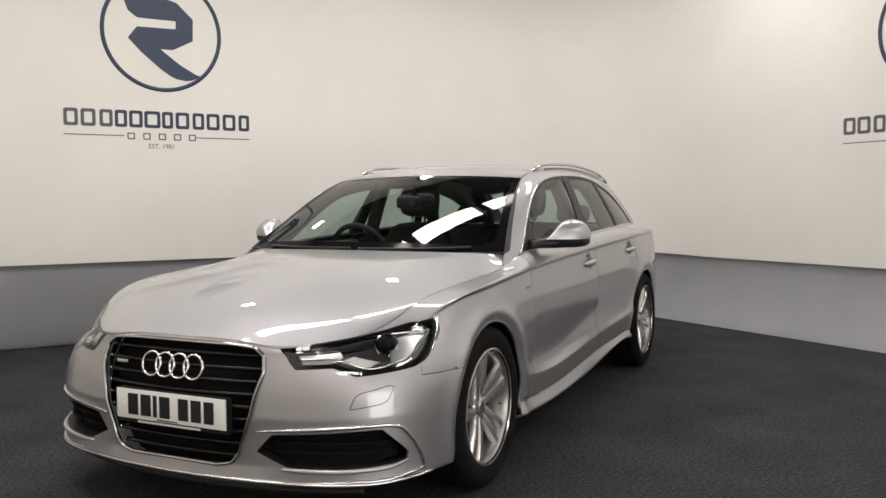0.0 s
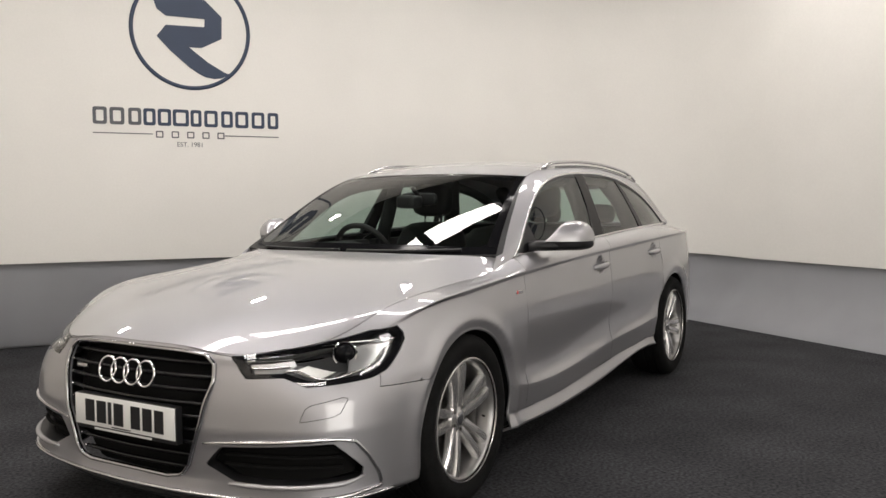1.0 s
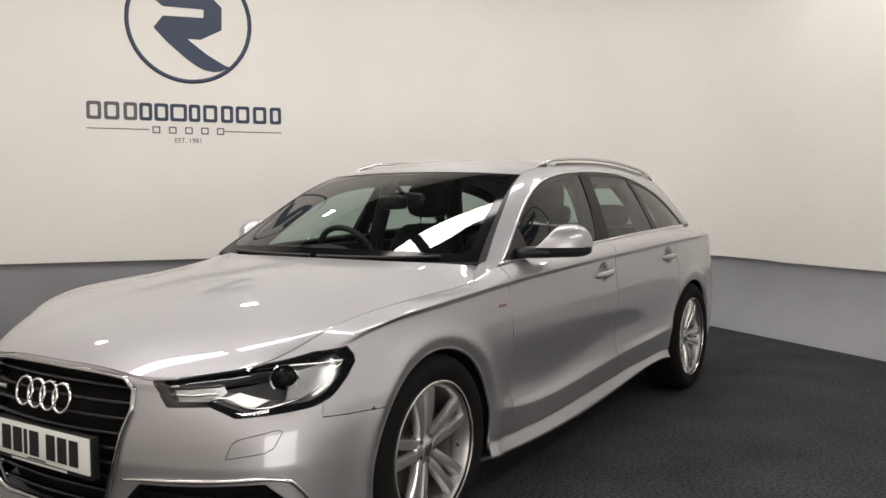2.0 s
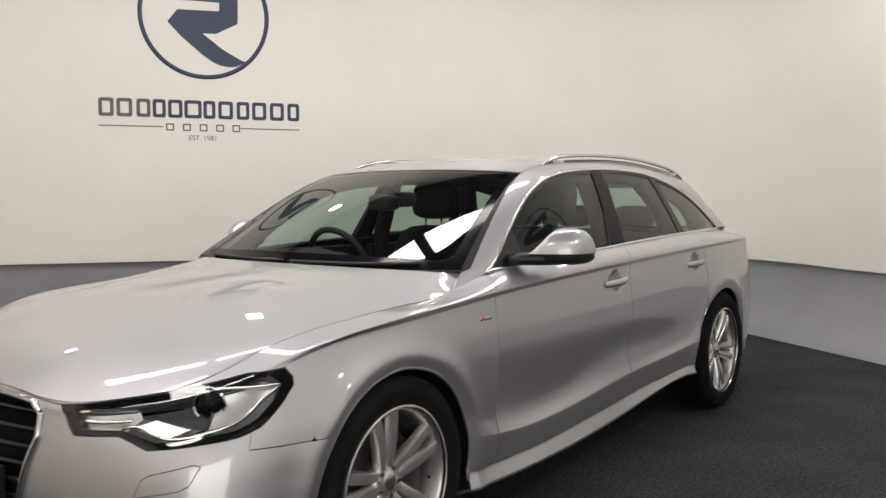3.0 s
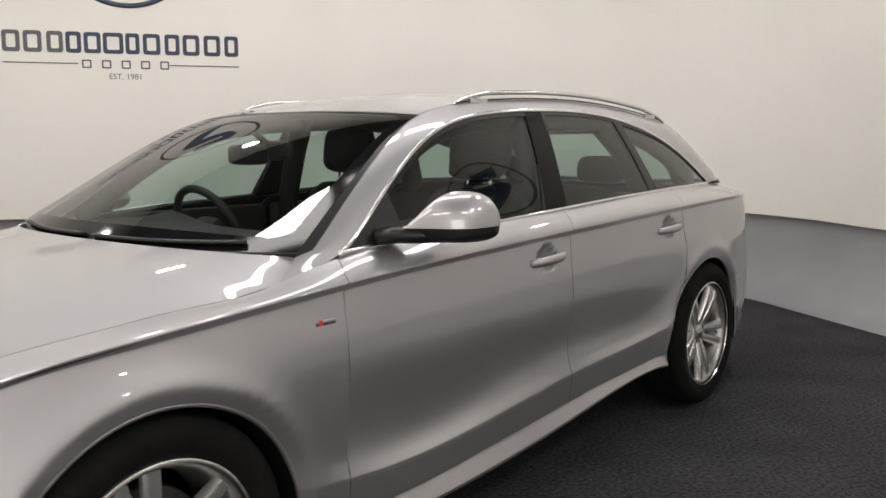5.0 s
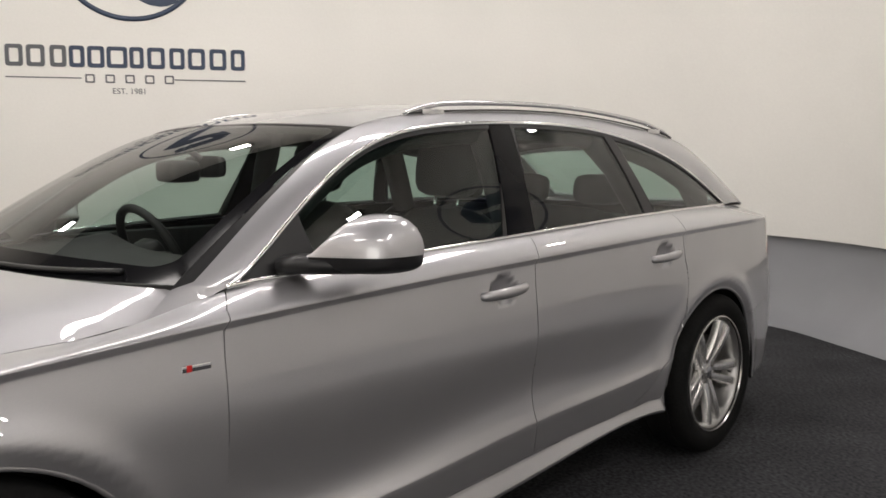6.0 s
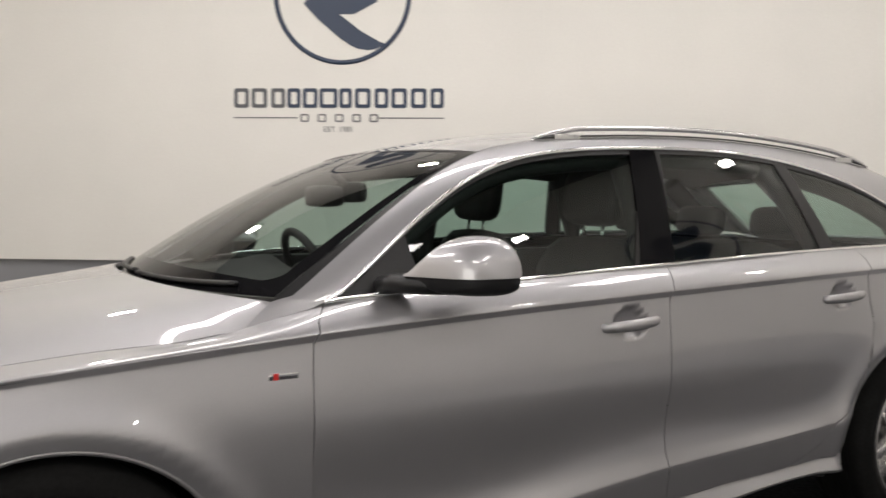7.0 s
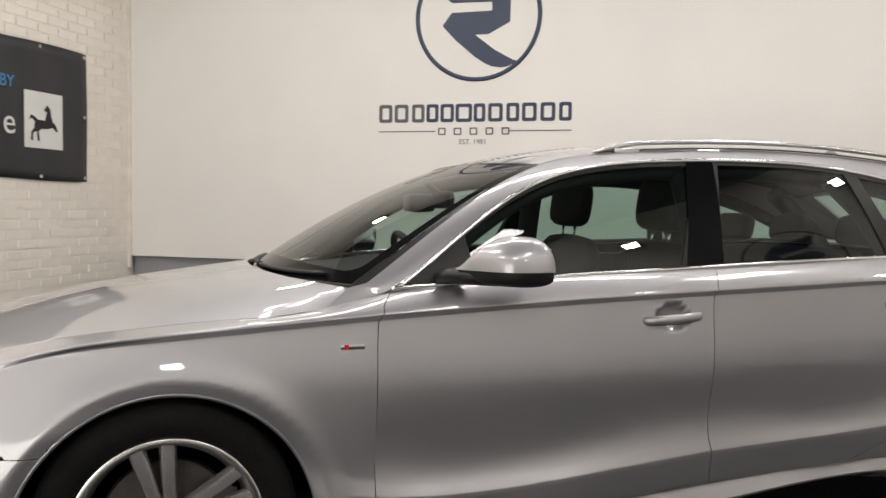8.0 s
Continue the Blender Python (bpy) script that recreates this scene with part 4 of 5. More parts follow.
# headlights: border, chambers and bezels laid behind a clear cover
CHAMBERS = {
    "reflector": [(.138, .462, .677), (.226, .594, .690), (.221, .625, .662), (.180, .604, .634), (.131, .504, .632)],
    "bezel": [(.226, .594, .690), (.306, .662, .709), (.362, .715, .714), (.320, .765, .641), (.286, .733, .641), (.243, .655, .661), (.221, .625, .662)],
    "bezel_wedge": [(.199, .618, .644), (.243, .655, .661), (.290, .737, .640), (.231, .704, .615)],
    "outer_reflector": [(.373, .733, .708), (.524, .819, .716), (.463, .811, .690), (.398, .812, .650), (.331, .786, .629), (.281, .744, .628), (.320, .765, .641)],
    "inner": [(.140, .455, .677), (.237, .585, .692), (.312, .655, .709), (.394, .725, .716), (.530, .812, .719), (.491, .830, .683), (.410, .829, .636), (.367, .816, .622),
              (.293, .770, .613), (.215, .695, .604), (.197, .659, .617), (.180, .610, .631), (.128, .500, .627)],
}
CHAMBERS = {k: [nearest(p) for p in v] for k, v in CHAMBERS.items()}
box = np.array(lamp_cut)
INLAYS = cut_flat(np.linspace(box[:, 0].min() - .01, box[:, 0].max() + .01, 26), np.linspace(box[:, 1].min() - .05, box[:, 1].max() + .05, 18),
                  list(CHAMBERS.items()) + [("border", lamp_cut)])
for side in (-1, 1):
    lamp = part("headlight", panel_bm(PANELS["lamp"], skirt, (side,), rim=0, shift=-0.080), BLACK, car, "clear xenon headlight with black border")
    glass = part("lens", panel_bm(PANELS["lamp"], skirt, (side,), rim=0, shift=0.001), LENS, lamp, "clear headlight cover")
    glass.visible_shadow = False
    part("border", panel_bm(INLAYS["border"], skirt, (side,), gap=0.0, rim=0.03, shift=-0.003), GLOSSBLACK, lamp, "gloss black headlight border")
    part("reflector", panel_bm(INLAYS["reflector"], skirt, (side,), gap=0.001, rim=0.02, shift=-0.030), LAMPINNER, lamp, "grey silver reflector chamber")
    part("bezel", panel_bm(INLAYS["bezel"], skirt, (side,), gap=0.001, rim=0.02, shift=-0.045), BLACK, lamp, "black inner bezel")
    part("bezel_wedge", panel_bm(INLAYS["bezel_wedge"], skirt, (side,), gap=0.001, rim=0.02, shift=-0.022), SATIN, lamp, "satin silver wedge")
    part("outer_reflector", panel_bm(INLAYS["outer_reflector"], skirt, (side,), gap=0.001, rim=0.02, shift=-0.034), LAMPINNER, lamp, "grey outer reflector")
    part("inner_bezel", panel_bm(INLAYS["inner"], skirt, (side,), gap=0.001, rim=0.02, shift=-0.026), DARKGREY, lamp, "dark grey lamp surround")
    edge = along(lamp_cut, skirt, 90, side, lift=-0.003)
    deep = [p + Vector((0.055, -side * 0.05, 0)) for p in edge]
    part("housing", sheet_bm([edge, deep], closed_v=True), BLACK, lamp)

    def lamp_rod(pts, r, mat, name, label="", flat=1.0, back=0.03):
        out = []
        for p in pts:
            s, v = nearest(p)
            q = skirt(s, v)[0]
            out.append(Vector((q[0] + back * 0.7, side * (q[1] - back * 0.7), p[2])))
        sm = spline(out)
        return part(name, tube_bm([Vector(q) for q in sm(np.linspace(0, 1, 24))], r, 8, flat), mat, lamp, label)
    lamp_rod([(.177, .607, .628), (.195, .629, .634), (.217, .700, .612), (.315, .784, .620), (.391, .813, .643), (.469, .812, .690), (.520, .818, .713)], 0.0042, SILVERPLASTIC, "light_strip", "bright daytime light strip", 0.8, 0.018)
    lamp_rod([(.308, .664, .708), (.391, .738, .714), (.450, .780, .716), (.525, .815, .717)], 0.0048, SILVERPLASTIC, "upper_strip", "bright upper reflector edge", 0.8, 0.016)
    lamp_rod([(.142, .465, .676), (.183, .529, .685), (.228, .591, .690)], 0.004, SILVERPLASTIC, "upper_strip", "bright upper reflector edge", 0.8, 0.018)
    lamp_rod([(.140, .500, .640), (.165, .560, .640), (.200, .615, .645)], 0.005, SILVERPLASTIC, "indicator_reflector", "silver reflector", 1.0, 0.022)
    lamp_rod([(.145, .480, .660), (.150, .505, .664)], 0.006, SILVERPLASTIC, "indicator_lamp", "bright indicator lamp", 1.0, 0.022)
    proj = lathe_bm([(0.034, 0.03), (0.041, 0.005), (0.045, -0.002), (0.042, -0.006), (0.037, -0.003)], 32)
    m = pose(0.366, side * 0.715, 0.675, 0, 0, -50 if side < 0 else -130)
    part("projector_ring", proj, CHROME, lamp, "chrome projector ring").matrix_local = m
    part("projector", lathe_bm([(0, -0.020), (0.012, -0.0185), (0.022, -0.013), (0.032, -0.005), (0.037, 0.004), (0.037, 0.03)], 32), GLOSSBLACK, lamp, "dark round projector lens").matrix_local = m

# ---- car: wheels ----
def wheel_mesh_parts():
    tyre = lathe_bm([(.228, -.088), (.240, -.100), (.249, -.108), (.266, -.116), (.287, -.120), (.305, -.118), (.322, -.108), (.331, -.096), (.3365, -.08), (.3365, -.062), (.330, -.060), (.330, -.054), (.338, -.052),
                     (.338, -.008), (.331, -.006), (.331, .006), (.338, .008), (.338, .052), (.330, .054), (.330, .060), (.3365, .062), (.3365, .08), (.322, .108), (.285, .12), (.24, .108), (.222, .095)], 96)
    barrel = lathe_bm([(.238, -.112), (.2445, -.110), (.2455, -.104), (.240, -.099), (.233, -.101), (.225, -.094), (.218, -.075), (.205, -.03), (.203, .06), (.222, .09), (.228, .09), (.210, .06), (.212, -.03), (.229, -.085), (.238, -.098)], 80)
    return tyre, barrel


def spoke_bm(angle, off):
    """One prong: a bevelled arm from hub to rim, off the arm's middle line."""
    rows = []
    a = radians(angle)
    er, et = Vector((math.sin(a), 0, math.cos(a))), Vector((math.cos(a), 0, -math.sin(a)))
    for t in np.linspace(0, 1, 9):
        r = 0.040 + t * 0.189
        w = 0.0165 + 0.0045 * t
        c = er * r + et * (off * (0.0175 + 0.023 * t ** 1.1))
        y = -0.066 - 0.026 * math.sin(t * math.pi * 0.55)
        dep = 0.032 - 0.008 * t
        rows.append([c + et * (w * k) + Vector((0, y + d, 0)) for k, d in ((-1.15, dep), (-1.0, 0.009), (-0.72, 0.0), (0, -0.0015), (0.72, 0.0), (1.0, 0.009), (1.15, dep))])
    bm = sheet_bm(rows, closed_v=True)
    bmesh.ops.recalc_face_normals(bm, faces=bm.faces)
    return sharpen(bm, 40)


def wheel(place, turn, label):
    w = empty("wheel", "", "")
    w.parent = car
    tagged(w, label)
    tyre, barrel = wheel_mesh_parts()
    part("tyre", tyre, RUBBER, w, "black rubber tyre")
    rim = part("rim", barrel, BARREL, w, "silver alloy rim")
    lip = lathe_bm([(.2400, -.106), (.2420, -.1122), (.2450, -.1108), (.2462, -.104), (.2420, -.1005)], 80)
    part("rim_edge", lip, ALLOY, rim, "bright polished rim edge")
    for k in range(5):
        for off in (-1, 1):
            part("spoke", spoke_bm(turn + 72 * k, off), ALLOY, rim)
    part("hub", lathe_bm([(0, -.074), (.024, -.0745), (.029, -.072), (.033, -.070), (.058, -.066), (.066, -.058), (.066, -.01)], 40), ALLOY, rim)
    part("hub_cap", lathe_bm([(0, -.0785), (.018, -.078), (.026, -.0755), (.028, -.070)], 32), ALU, rim, "grey wheel centre cap")
    for k in range(5):
        a = radians(turn + 36 + 72 * k)
        b = lathe_bm([(0, -.071), (.007, -.071), (.009, -.068), (.009, -.055)], 10)
        bmesh.ops.translate(b, vec=(0.045 * math.sin(a), 0, 0.045 * math.cos(a)), verts=b.verts)
        part("wheel_bolt", b, IRON, rim)
    part("brake_disc", lathe_bm([(.07, -.035), (.078, -.02), (.165, -.018), (.168, -.012), (.168, .008), (.07, .01)], 48), IRON, w, "grey iron brake disc")
    cal = box_bm(0.09, 0.185, -0.05, 0.03, -0.09, 0.09, 0.02)
    part("caliper", cal, IRON, w)
    part("valve", tube_bm([(0.19, -0.07, -0.03), (0.182, -0.085, -0.03)], 0.004, 8), BLACK, w)
    w.matrix_world = place
    return w


for x, turn in ((HUB_F, -10), (HUB_R, 28)):
    wheel(pose(x, -0.772, HUB_Z), turn, "five arm twin spoke alloy wheel with tyre")
    wheel(pose(x, 0.772, HUB_Z, 0, 0, 180), turn, "five arm twin spoke alloy wheel with tyre")
for (cx, cz, r) in (ARCH_F, ARCH_R):
    for side in (-1, 1):
        prof = [(cx + (r + .012) * math.cos(radians(a)), cz + (r + .012) * math.sin(radians(a))) for a in range(-8, 189, 7)]
        rows = [[(x, side * y, z) for x, z in prof] for y in (.868, .78, .62, .52)]
        bm = sheet_bm(rows)
        b2 = [bm.verts.new((cx + .02 * math.cos(radians(a)), side * .52, cz)) for a in (0,)]
        bm.verts.ensure_lookup_table()
        last = [bm.verts[3 * len(prof) + i] for i in range(len(prof))]
        for p, q in zip(last, last[1:]):
            bm.faces.new((p, q, b2[0]))
        part("wheel_arch_liner", bm, DARK, car, "black wheel arch liner")
        lipp = [(x, side * y, z) for x, y, z in [(cx + r * math.cos(radians(a)), None, cz + r * math.sin(radians(a))) for a in range(-10, 191, 5)]
                for y in [skirt(*[np.array([q]) for q in find((x, z), (0, 2), *SIDE_S)])[0][1] - 0.006]]
        part("arch_lip", tube_bm(lipp, 0.0075, 8, 1.0, up=(0, 1, 0)), PAINT, car)

# underbody
part("underbody", box_bm(.55, 4.55, -.72, .72, .19, .30, .03), DARK, car, "dark car underbody")
part("engine_bay", box_bm(.35, 1.30, -.50, .50, .25, .62, .03), DARK, car, "dark engine bay filling")

# ---- car: side details ----
def mirror(side):
    base = 1.006
    top, low = [], []
    for u in np.linspace(0, 1, 26):
        h = 0.12 + 0.88 * math.sin(math.pi / 2 * min(u / 0.38, 1)) ** 1.15 if u < 0.38 else max(1 - ((u - 0.38) / 0.62) ** 3.2, 0) ** 0.5
        k = h ** 0.45 if u > 0.38 else 1.0
        y = side * (0.862 + 0.168 * u)
        mid = 1.872 + 0.035 * u
        front, back = mid - (0.150 - 0.055 * u) * k, mid + 0.070 * k
        up, down = [], []
        for i in range(17):
            a = math.pi * i / 16
            c, s = math.cos(a), math.sin(a)
            x = mid + (back - mid) * c ** 0.7 if c > 0 else mid - (mid - front) * (-c) ** 1.05
            up.append((x, y, base + 0.097 * h * max(s, 0) ** 0.72))
            down.append((mid + (x - mid) * 0.97, y - side * 0.003 * u, base - 0.001 - 0.046 * (h ** 0.6) * max(s, 0) ** 0.45))
        top.append(up)
        low.append(down)
    full, under = sheet_bm(top), sheet_bm(low)
    for bm, rows in ((full, top), (under, low)):
        bm.verts.ensure_lookup_table()
        bm.faces.new([bm.verts[i] for i in range(17)])
        bmesh.ops.remove_doubles(bm, verts=bm.verts, dist=1e-5)
        bmesh.ops.holes_fill(bm, edges=[e for e in bm.edges if e.is_boundary], sides=0)
        bmesh.ops.recalc_face_normals(bm, faces=bm.faces)
        sharpen(bm, 50)
    m = empty("door_mirror", "", "")
    m.parent = car
    tagged(m, "silver door mirror with black lower shell")
    part("cap", full, PAINT, m, "silver painted mirror cap")
    part("shell", under, BLACK, m, "black lower mirror shell")
    part("arm", tube_bm([(1.715, side * .780, .978), (1.735, side * .82, .985), (1.775, side * .875, .985), (1.83, side * .92, .985)], 0.025, 12, 1.7), BLACK, m, "black mirror arm")
    part("mirror_glass", box_bm(1.950, 1.954, min(side * .90, side * 1.0), max(side * .90, side * 1.0), 1.01, 1.07, .0015), CHROME, m, "mirror glass")


def handle(side, cx, cz):
    s, v = find((cx, cz), (0, 2), *SIDE_S)
    pts = []
    for t in np.linspace(0, 1, 15):
        x = cx - 0.105 + 0.21 * t
        s, v = find((x, cz - 0.055), (0, 2), *SIDE_S)
        y = skirt(s, v)[0][1]
        rise = 0.030 * math.sin(math.pi * min(max(t, 0.0), 1)) ** 0.45
        pts.append((x, side * (y - 0.014 + rise), cz - 0.004 + 0.012 * (t - 0.5)))
    return tube_bm(pts, 0.0165, 12, 0.72, taper=lambda t: 0.72 + 0.28 * math.sin(math.pi * t) ** 0.5)


for side in (-1, 1):
    mirror(side)
    part("door_handle", handle(side, *CUPS[0]), PAINT, doors["front", side], "silver pull door handle")
    part("door_handle", handle(side, *CUPS[1]), PAINT, doors["rear", side], "silver pull door handle")
    s, v = find((1.42, .797), (0, 2), *SIDE_S)
    y = skirt(s, v)[0][1]
    badge = part("wing_badge", box_bm(1.388, 1.456, side * y - .003, side * y + .003, .790, .804, .0015), CHROME, car, "small chrome wing badge")
    part("badge_tip", box_bm(1.398, 1.411, side * y - .0036, side * y + .0036, .7895, .8045, .0015), RED, badge, "red badge tip")
    # roof rails
    t = np.linspace(4.54, 8.38, 70)
    base = EDGE(t)
    rail = empty("roof_rail", "", "")
    rail.parent = car
    tagged(rail, "silver aluminium roof rail")
    rise = 0.027 * np.clip(np.minimum((t - 4.54) / 0.42, (8.38 - t) / 0.6), 0, 1) ** 0.6
    pts = [(p[0], side * (p[1] + 0.002), p[2] + r) for p, r in zip(base, rise)]
    part("bar", tube_bm(pts, 0.0088, 10, 1.3, taper=lambda q: 0.55 + 0.45 * min(1, 14 * q, 14 * (1 - q))), ALU, rail)
    # thin black strip that draws the rail's shadow on the roof edge
    low = [(p[0], side * (p[1] + 0.004), p[2] + 0.004) for p in base]
    part("rail_shade_strip", tube_bm(low, 0.003, 8, 1.6), BLACK, rail, "dark strip as painted shade under rail")
    for c in (4.86, 7.95):
        p = EDGE(c)[0]
        part("rail_foot", box_bm(p[0] - .05, p[0] + .05, min(side * (p[1] - .012), side * (p[1] + .014)), max(side * (p[1] - .012), side * (p[1] + .014)), p[2] - .01, p[2] + .012, .006), ALU, rail)
    # wiper
    a = [windscreen_sheet(q, b)[0] for q, b in ((.02, .05), (.022, .35), (.03, .62), (.045, .80))] if side < 0 else [windscreen_sheet(q, b)[0] for q, b in ((.02, .75), (.018, .45), (.02, .2), (.025, .02))]
    pts = spline([(p[0] - .004, side * p[1], p[2] + .008) for p in a])(np.linspace(0, 1, 20))
    part("wiper", tube_bm([tuple(p) for p in pts], 0.007, 8, 1.5), BLACK, car, "black windscreen wiper")

k = np.linspace(0, 1, 24)
rear, foot = bon_rear(k), windscreen_sheet(np.zeros(24), k)
rows = []
for u, dip in ((0.0, -.030), (0.15, -.034), (0.55, -.026), (0.85, -.012), (1.1, -.004)):
    p = rear + (foot - rear) * u + np.array([0.004, 0, dip])
    p[:, 1] = rear[:, 1] + (np.minimum(foot[:, 1], rear[:, 1] + .02) - rear[:, 1]) * u
    rows.append([(q[0], -q[1], q[2]) for q in p[::-1]] + [tuple(q) for q in p[1:]])
part("cowl", sheet_bm(rows), BLACK, car, "black scuttle panel")
part("antenna_fin", prism_bm(rounded([(0, 0), (.17, 0), (.15, .02), (.10, .05), (.085, .05)], .01), .03, .004), PAINT, car, "silver roof antenna fin").matrix_local = pose(3.78, -.015, 1.415)

# ---- car: interior ----
def cushion_bm(x0, x1, y0, y1, z0, z1, r):
    bm = box_bm(x0, x1, y0, y1, z0, z1)
    bmesh.ops.subdivide_edges(bm, edges=list(bm.edges), cuts=4, use_grid_fill=True)
    c = Vector(((x0 + x1) / 2, (y0 + y1) / 2, (z0 + z1) / 2))
    h = Vector(((x1 - x0) / 2, (y1 - y0) / 2, (z1 - z0) / 2))
    for v in bm.verts:
        d = Vector(((v.co.x - c.x) / h.x, (v.co.y - c.y) / h.y, (v.co.z - c.z) / h.z))
        k = (abs(d.x) ** 4 + abs(d.y) ** 4 + abs(d.z) ** 4) ** 0.25
        if k > 0:
            s = (max(abs(d.x), abs(d.y), abs(d.z)) / k) ** r
            v.co = c + Vector((d.x * h.x, d.y * h.y, d.z * h.z)) * s
    for e in bm.edges:
        e.smooth = True
    return bm


def seat(x, y, width, rest_w):
    st = empty("seat", "", "")
    st.parent = car
    tagged(st, "black leather car seat with headrest")
    part("cushion", cushion_bm(x - .58, x - .02, y - width / 2, y + width / 2, .42, .60, 1.0), FABRIC, st)
    back = part("backrest", cushion_bm(-.075, .075, -width / 2, width / 2, 0, .60, 1.0), FABRIC, st)
    back.matrix_local = pose(x - .02, y, .48, 0, 14, 0)
    head = part("headrest", cushion_bm(-.055, .055, -rest_w / 2, rest_w / 2, -.095, .115, 1.0), FABRIC, st)
    head.matrix_local = pose(x + .115, y, 1.195, 0, 8, 0)
    for k in (-1, 1):
        part("headrest_post", tube_bm([(x + .10, y + k * .055, 1.03), (x + .112, y + k * .055, 1.13)], .006, 8), CHROME, st, "chrome headrest post")


seat(2.62, -.37, .50, .27)
seat(2.62, .37, .50, .27)
bench = empty("rear_seat", "", "")
bench.parent = car
tagged(bench, "black leather rear bench seat")
part("cushion", cushion_bm(2.98, 3.50, -.66, .66, .42, .60, 1.0), FABRIC, bench)
part("backrest", cushion_bm(-.07, .07, -.66, .66, 0, .55, 1.0), FABRIC, bench).matrix_local = pose(3.50, 0, .50, 0, 16, 0)
for y in (-.40, 0, .40):
    part("headrest", cushion_bm(-.045, .045, -.12, .12, -.06, .07, 1.0), FABRIC, bench).matrix_local = pose(3.665, y, 1.10, 0, 10, 0)
dash_rows = []
for y in np.linspace(-.72, .72, 21):
    hump = 0.025 * math.exp(-((y - .37) / .16) ** 2)
    k = 0.10 * (abs(y) / .72) ** 2
    dash_rows.append([(1.30 + k, y, .90), (1.50 + k * .6, y, .925 + hump * .3), (1.70, y, .94 + hump), (1.82, y, .945 + hump * 1.6), (1.87, y, .915 + hump), (1.86, y, .80), (1.90, y, .62), (1.80, y, .35), (1.30 + k, y, .35)])
part("dashboard", sheet_bm(dash_rows, closed_v=True), TRIM, car, "dark grey dashboard")
wheel_ring = [(0, .185 * math.cos(a), .185 * math.sin(a)) for a in (2 * math.pi * i / 48 for i in range(48))]
steer = part("steering_wheel", tube_bm(wheel_ring, .016, 10, 1.0, up=(1, 0, 0), closed=True), FABRIC, car, "black leather steering wheel")
steer.matrix_local = pose(1.985, .37, .895, 0, -24, 0)
part("boss", cushion_bm(-.05, .03, -.07, .07, -.06, .06, 1.0), TRIM, steer)
for a in (0, 180, 270):
    part("wheel_spoke", tube_bm([(0, .06 * math.cos(radians(a)), .06 * math.sin(radians(a))), (0, .18 * math.cos(radians(a)), .18 * math.sin(radians(a)))], .014, 8, 1.5, up=(1, 0, 0)), TRIM, steer)
part("interior_mirror", cushion_bm(1.965, 1.995, -.115, .115, 1.175, 1.245, 0.8), BLACK, car, "black interior mirror")
part("mirror_stalk", tube_bm([(1.965, 0, 1.235), (1.915, 0, 1.272)], .012, 8), BLACK, car)
part("sensor_cover", cushion_bm(1.83, 1.94, -.06, .06, 1.160, 1.232, 0.8), BLACK, car, "black sensor cover")
part("headlining", panel_bm(sheet_faces(16, 10), lambda a, b: roof_sheet(a, np.asarray(b) * .97), (-1, 1), rim=0), TRIM, car, "dark headlining").location.z = -.03
part("cabin_floor", box_bm(1.3, 4.5, -.78, .78, .30, .36), TRIM, car, "dark cabin floor")
part("boot_cover", box_bm(3.66, 4.45, -.66, .66, .93, .95, .005), TRIM, car, "dark luggage cover")
for side in (-1, 1):
    for x0, x1 in ((1.75, 2.56), (2.62, 3.46)):
        part("door_card", box_bm(x0, x1, min(side * .74, side * .80), max(side * .74, side * .80), .40, .955, .02), TRIM, car, "dark inner door card")
    bp = [(2.665, side * .70, .40), (2.665, side * .705, 1.0), (2.66, side * .64, 1.2), (2.655, side * .575, 1.35)]
    part("inner_pillar", tube_bm(bp, .04, 8, 1.3), TRIM, car, "dark inner pillar")
    part("inner_roof_rail", tube_bm([tuple((p[0], side * (p[1] - .055), p[2] - .03)) for p in TOPL(np.linspace(1.6, 9.6, 60))], .035, 8, 1.0), TRIM, car, "dark inner roof rail")
    part("inner_pillar", tube_bm([(3.54, side * .69, 1.0), (3.42, side * .63, 1.2), (3.31, side * .565, 1.33)], .045, 8, 1.3), TRIM, car)
    part("inner_pillar", tube_bm([(4.36, side * .54, .97), (4.22, side * .53, 1.12), (4.0, side * .51, 1.27)], .045, 8, 1.2), TRIM, car)

# ---- the west wall: painted bricks and banner ----
WESTF = ROOM @ pose(WEST - 0.012, 0, 0, 0, 0, 90)
def brick_data(length):
    bm = box_bm(0, length, -0.006, 0.01, 0, 0.068)
    bmesh.ops.bevel(bm, geom=[e for e in bm.edges if all(v.co.y < 0 for v in e.verts)], offset=0.005, segments=2, affect="EDGES")
    me = bpy.data.meshes.new("brick")
    bm.to_mesh(me)
    bm.free()
    me.materials.append(BRICK)
    return me


FULL, HALF = brick_data(0.215), brick_data(0.1025)


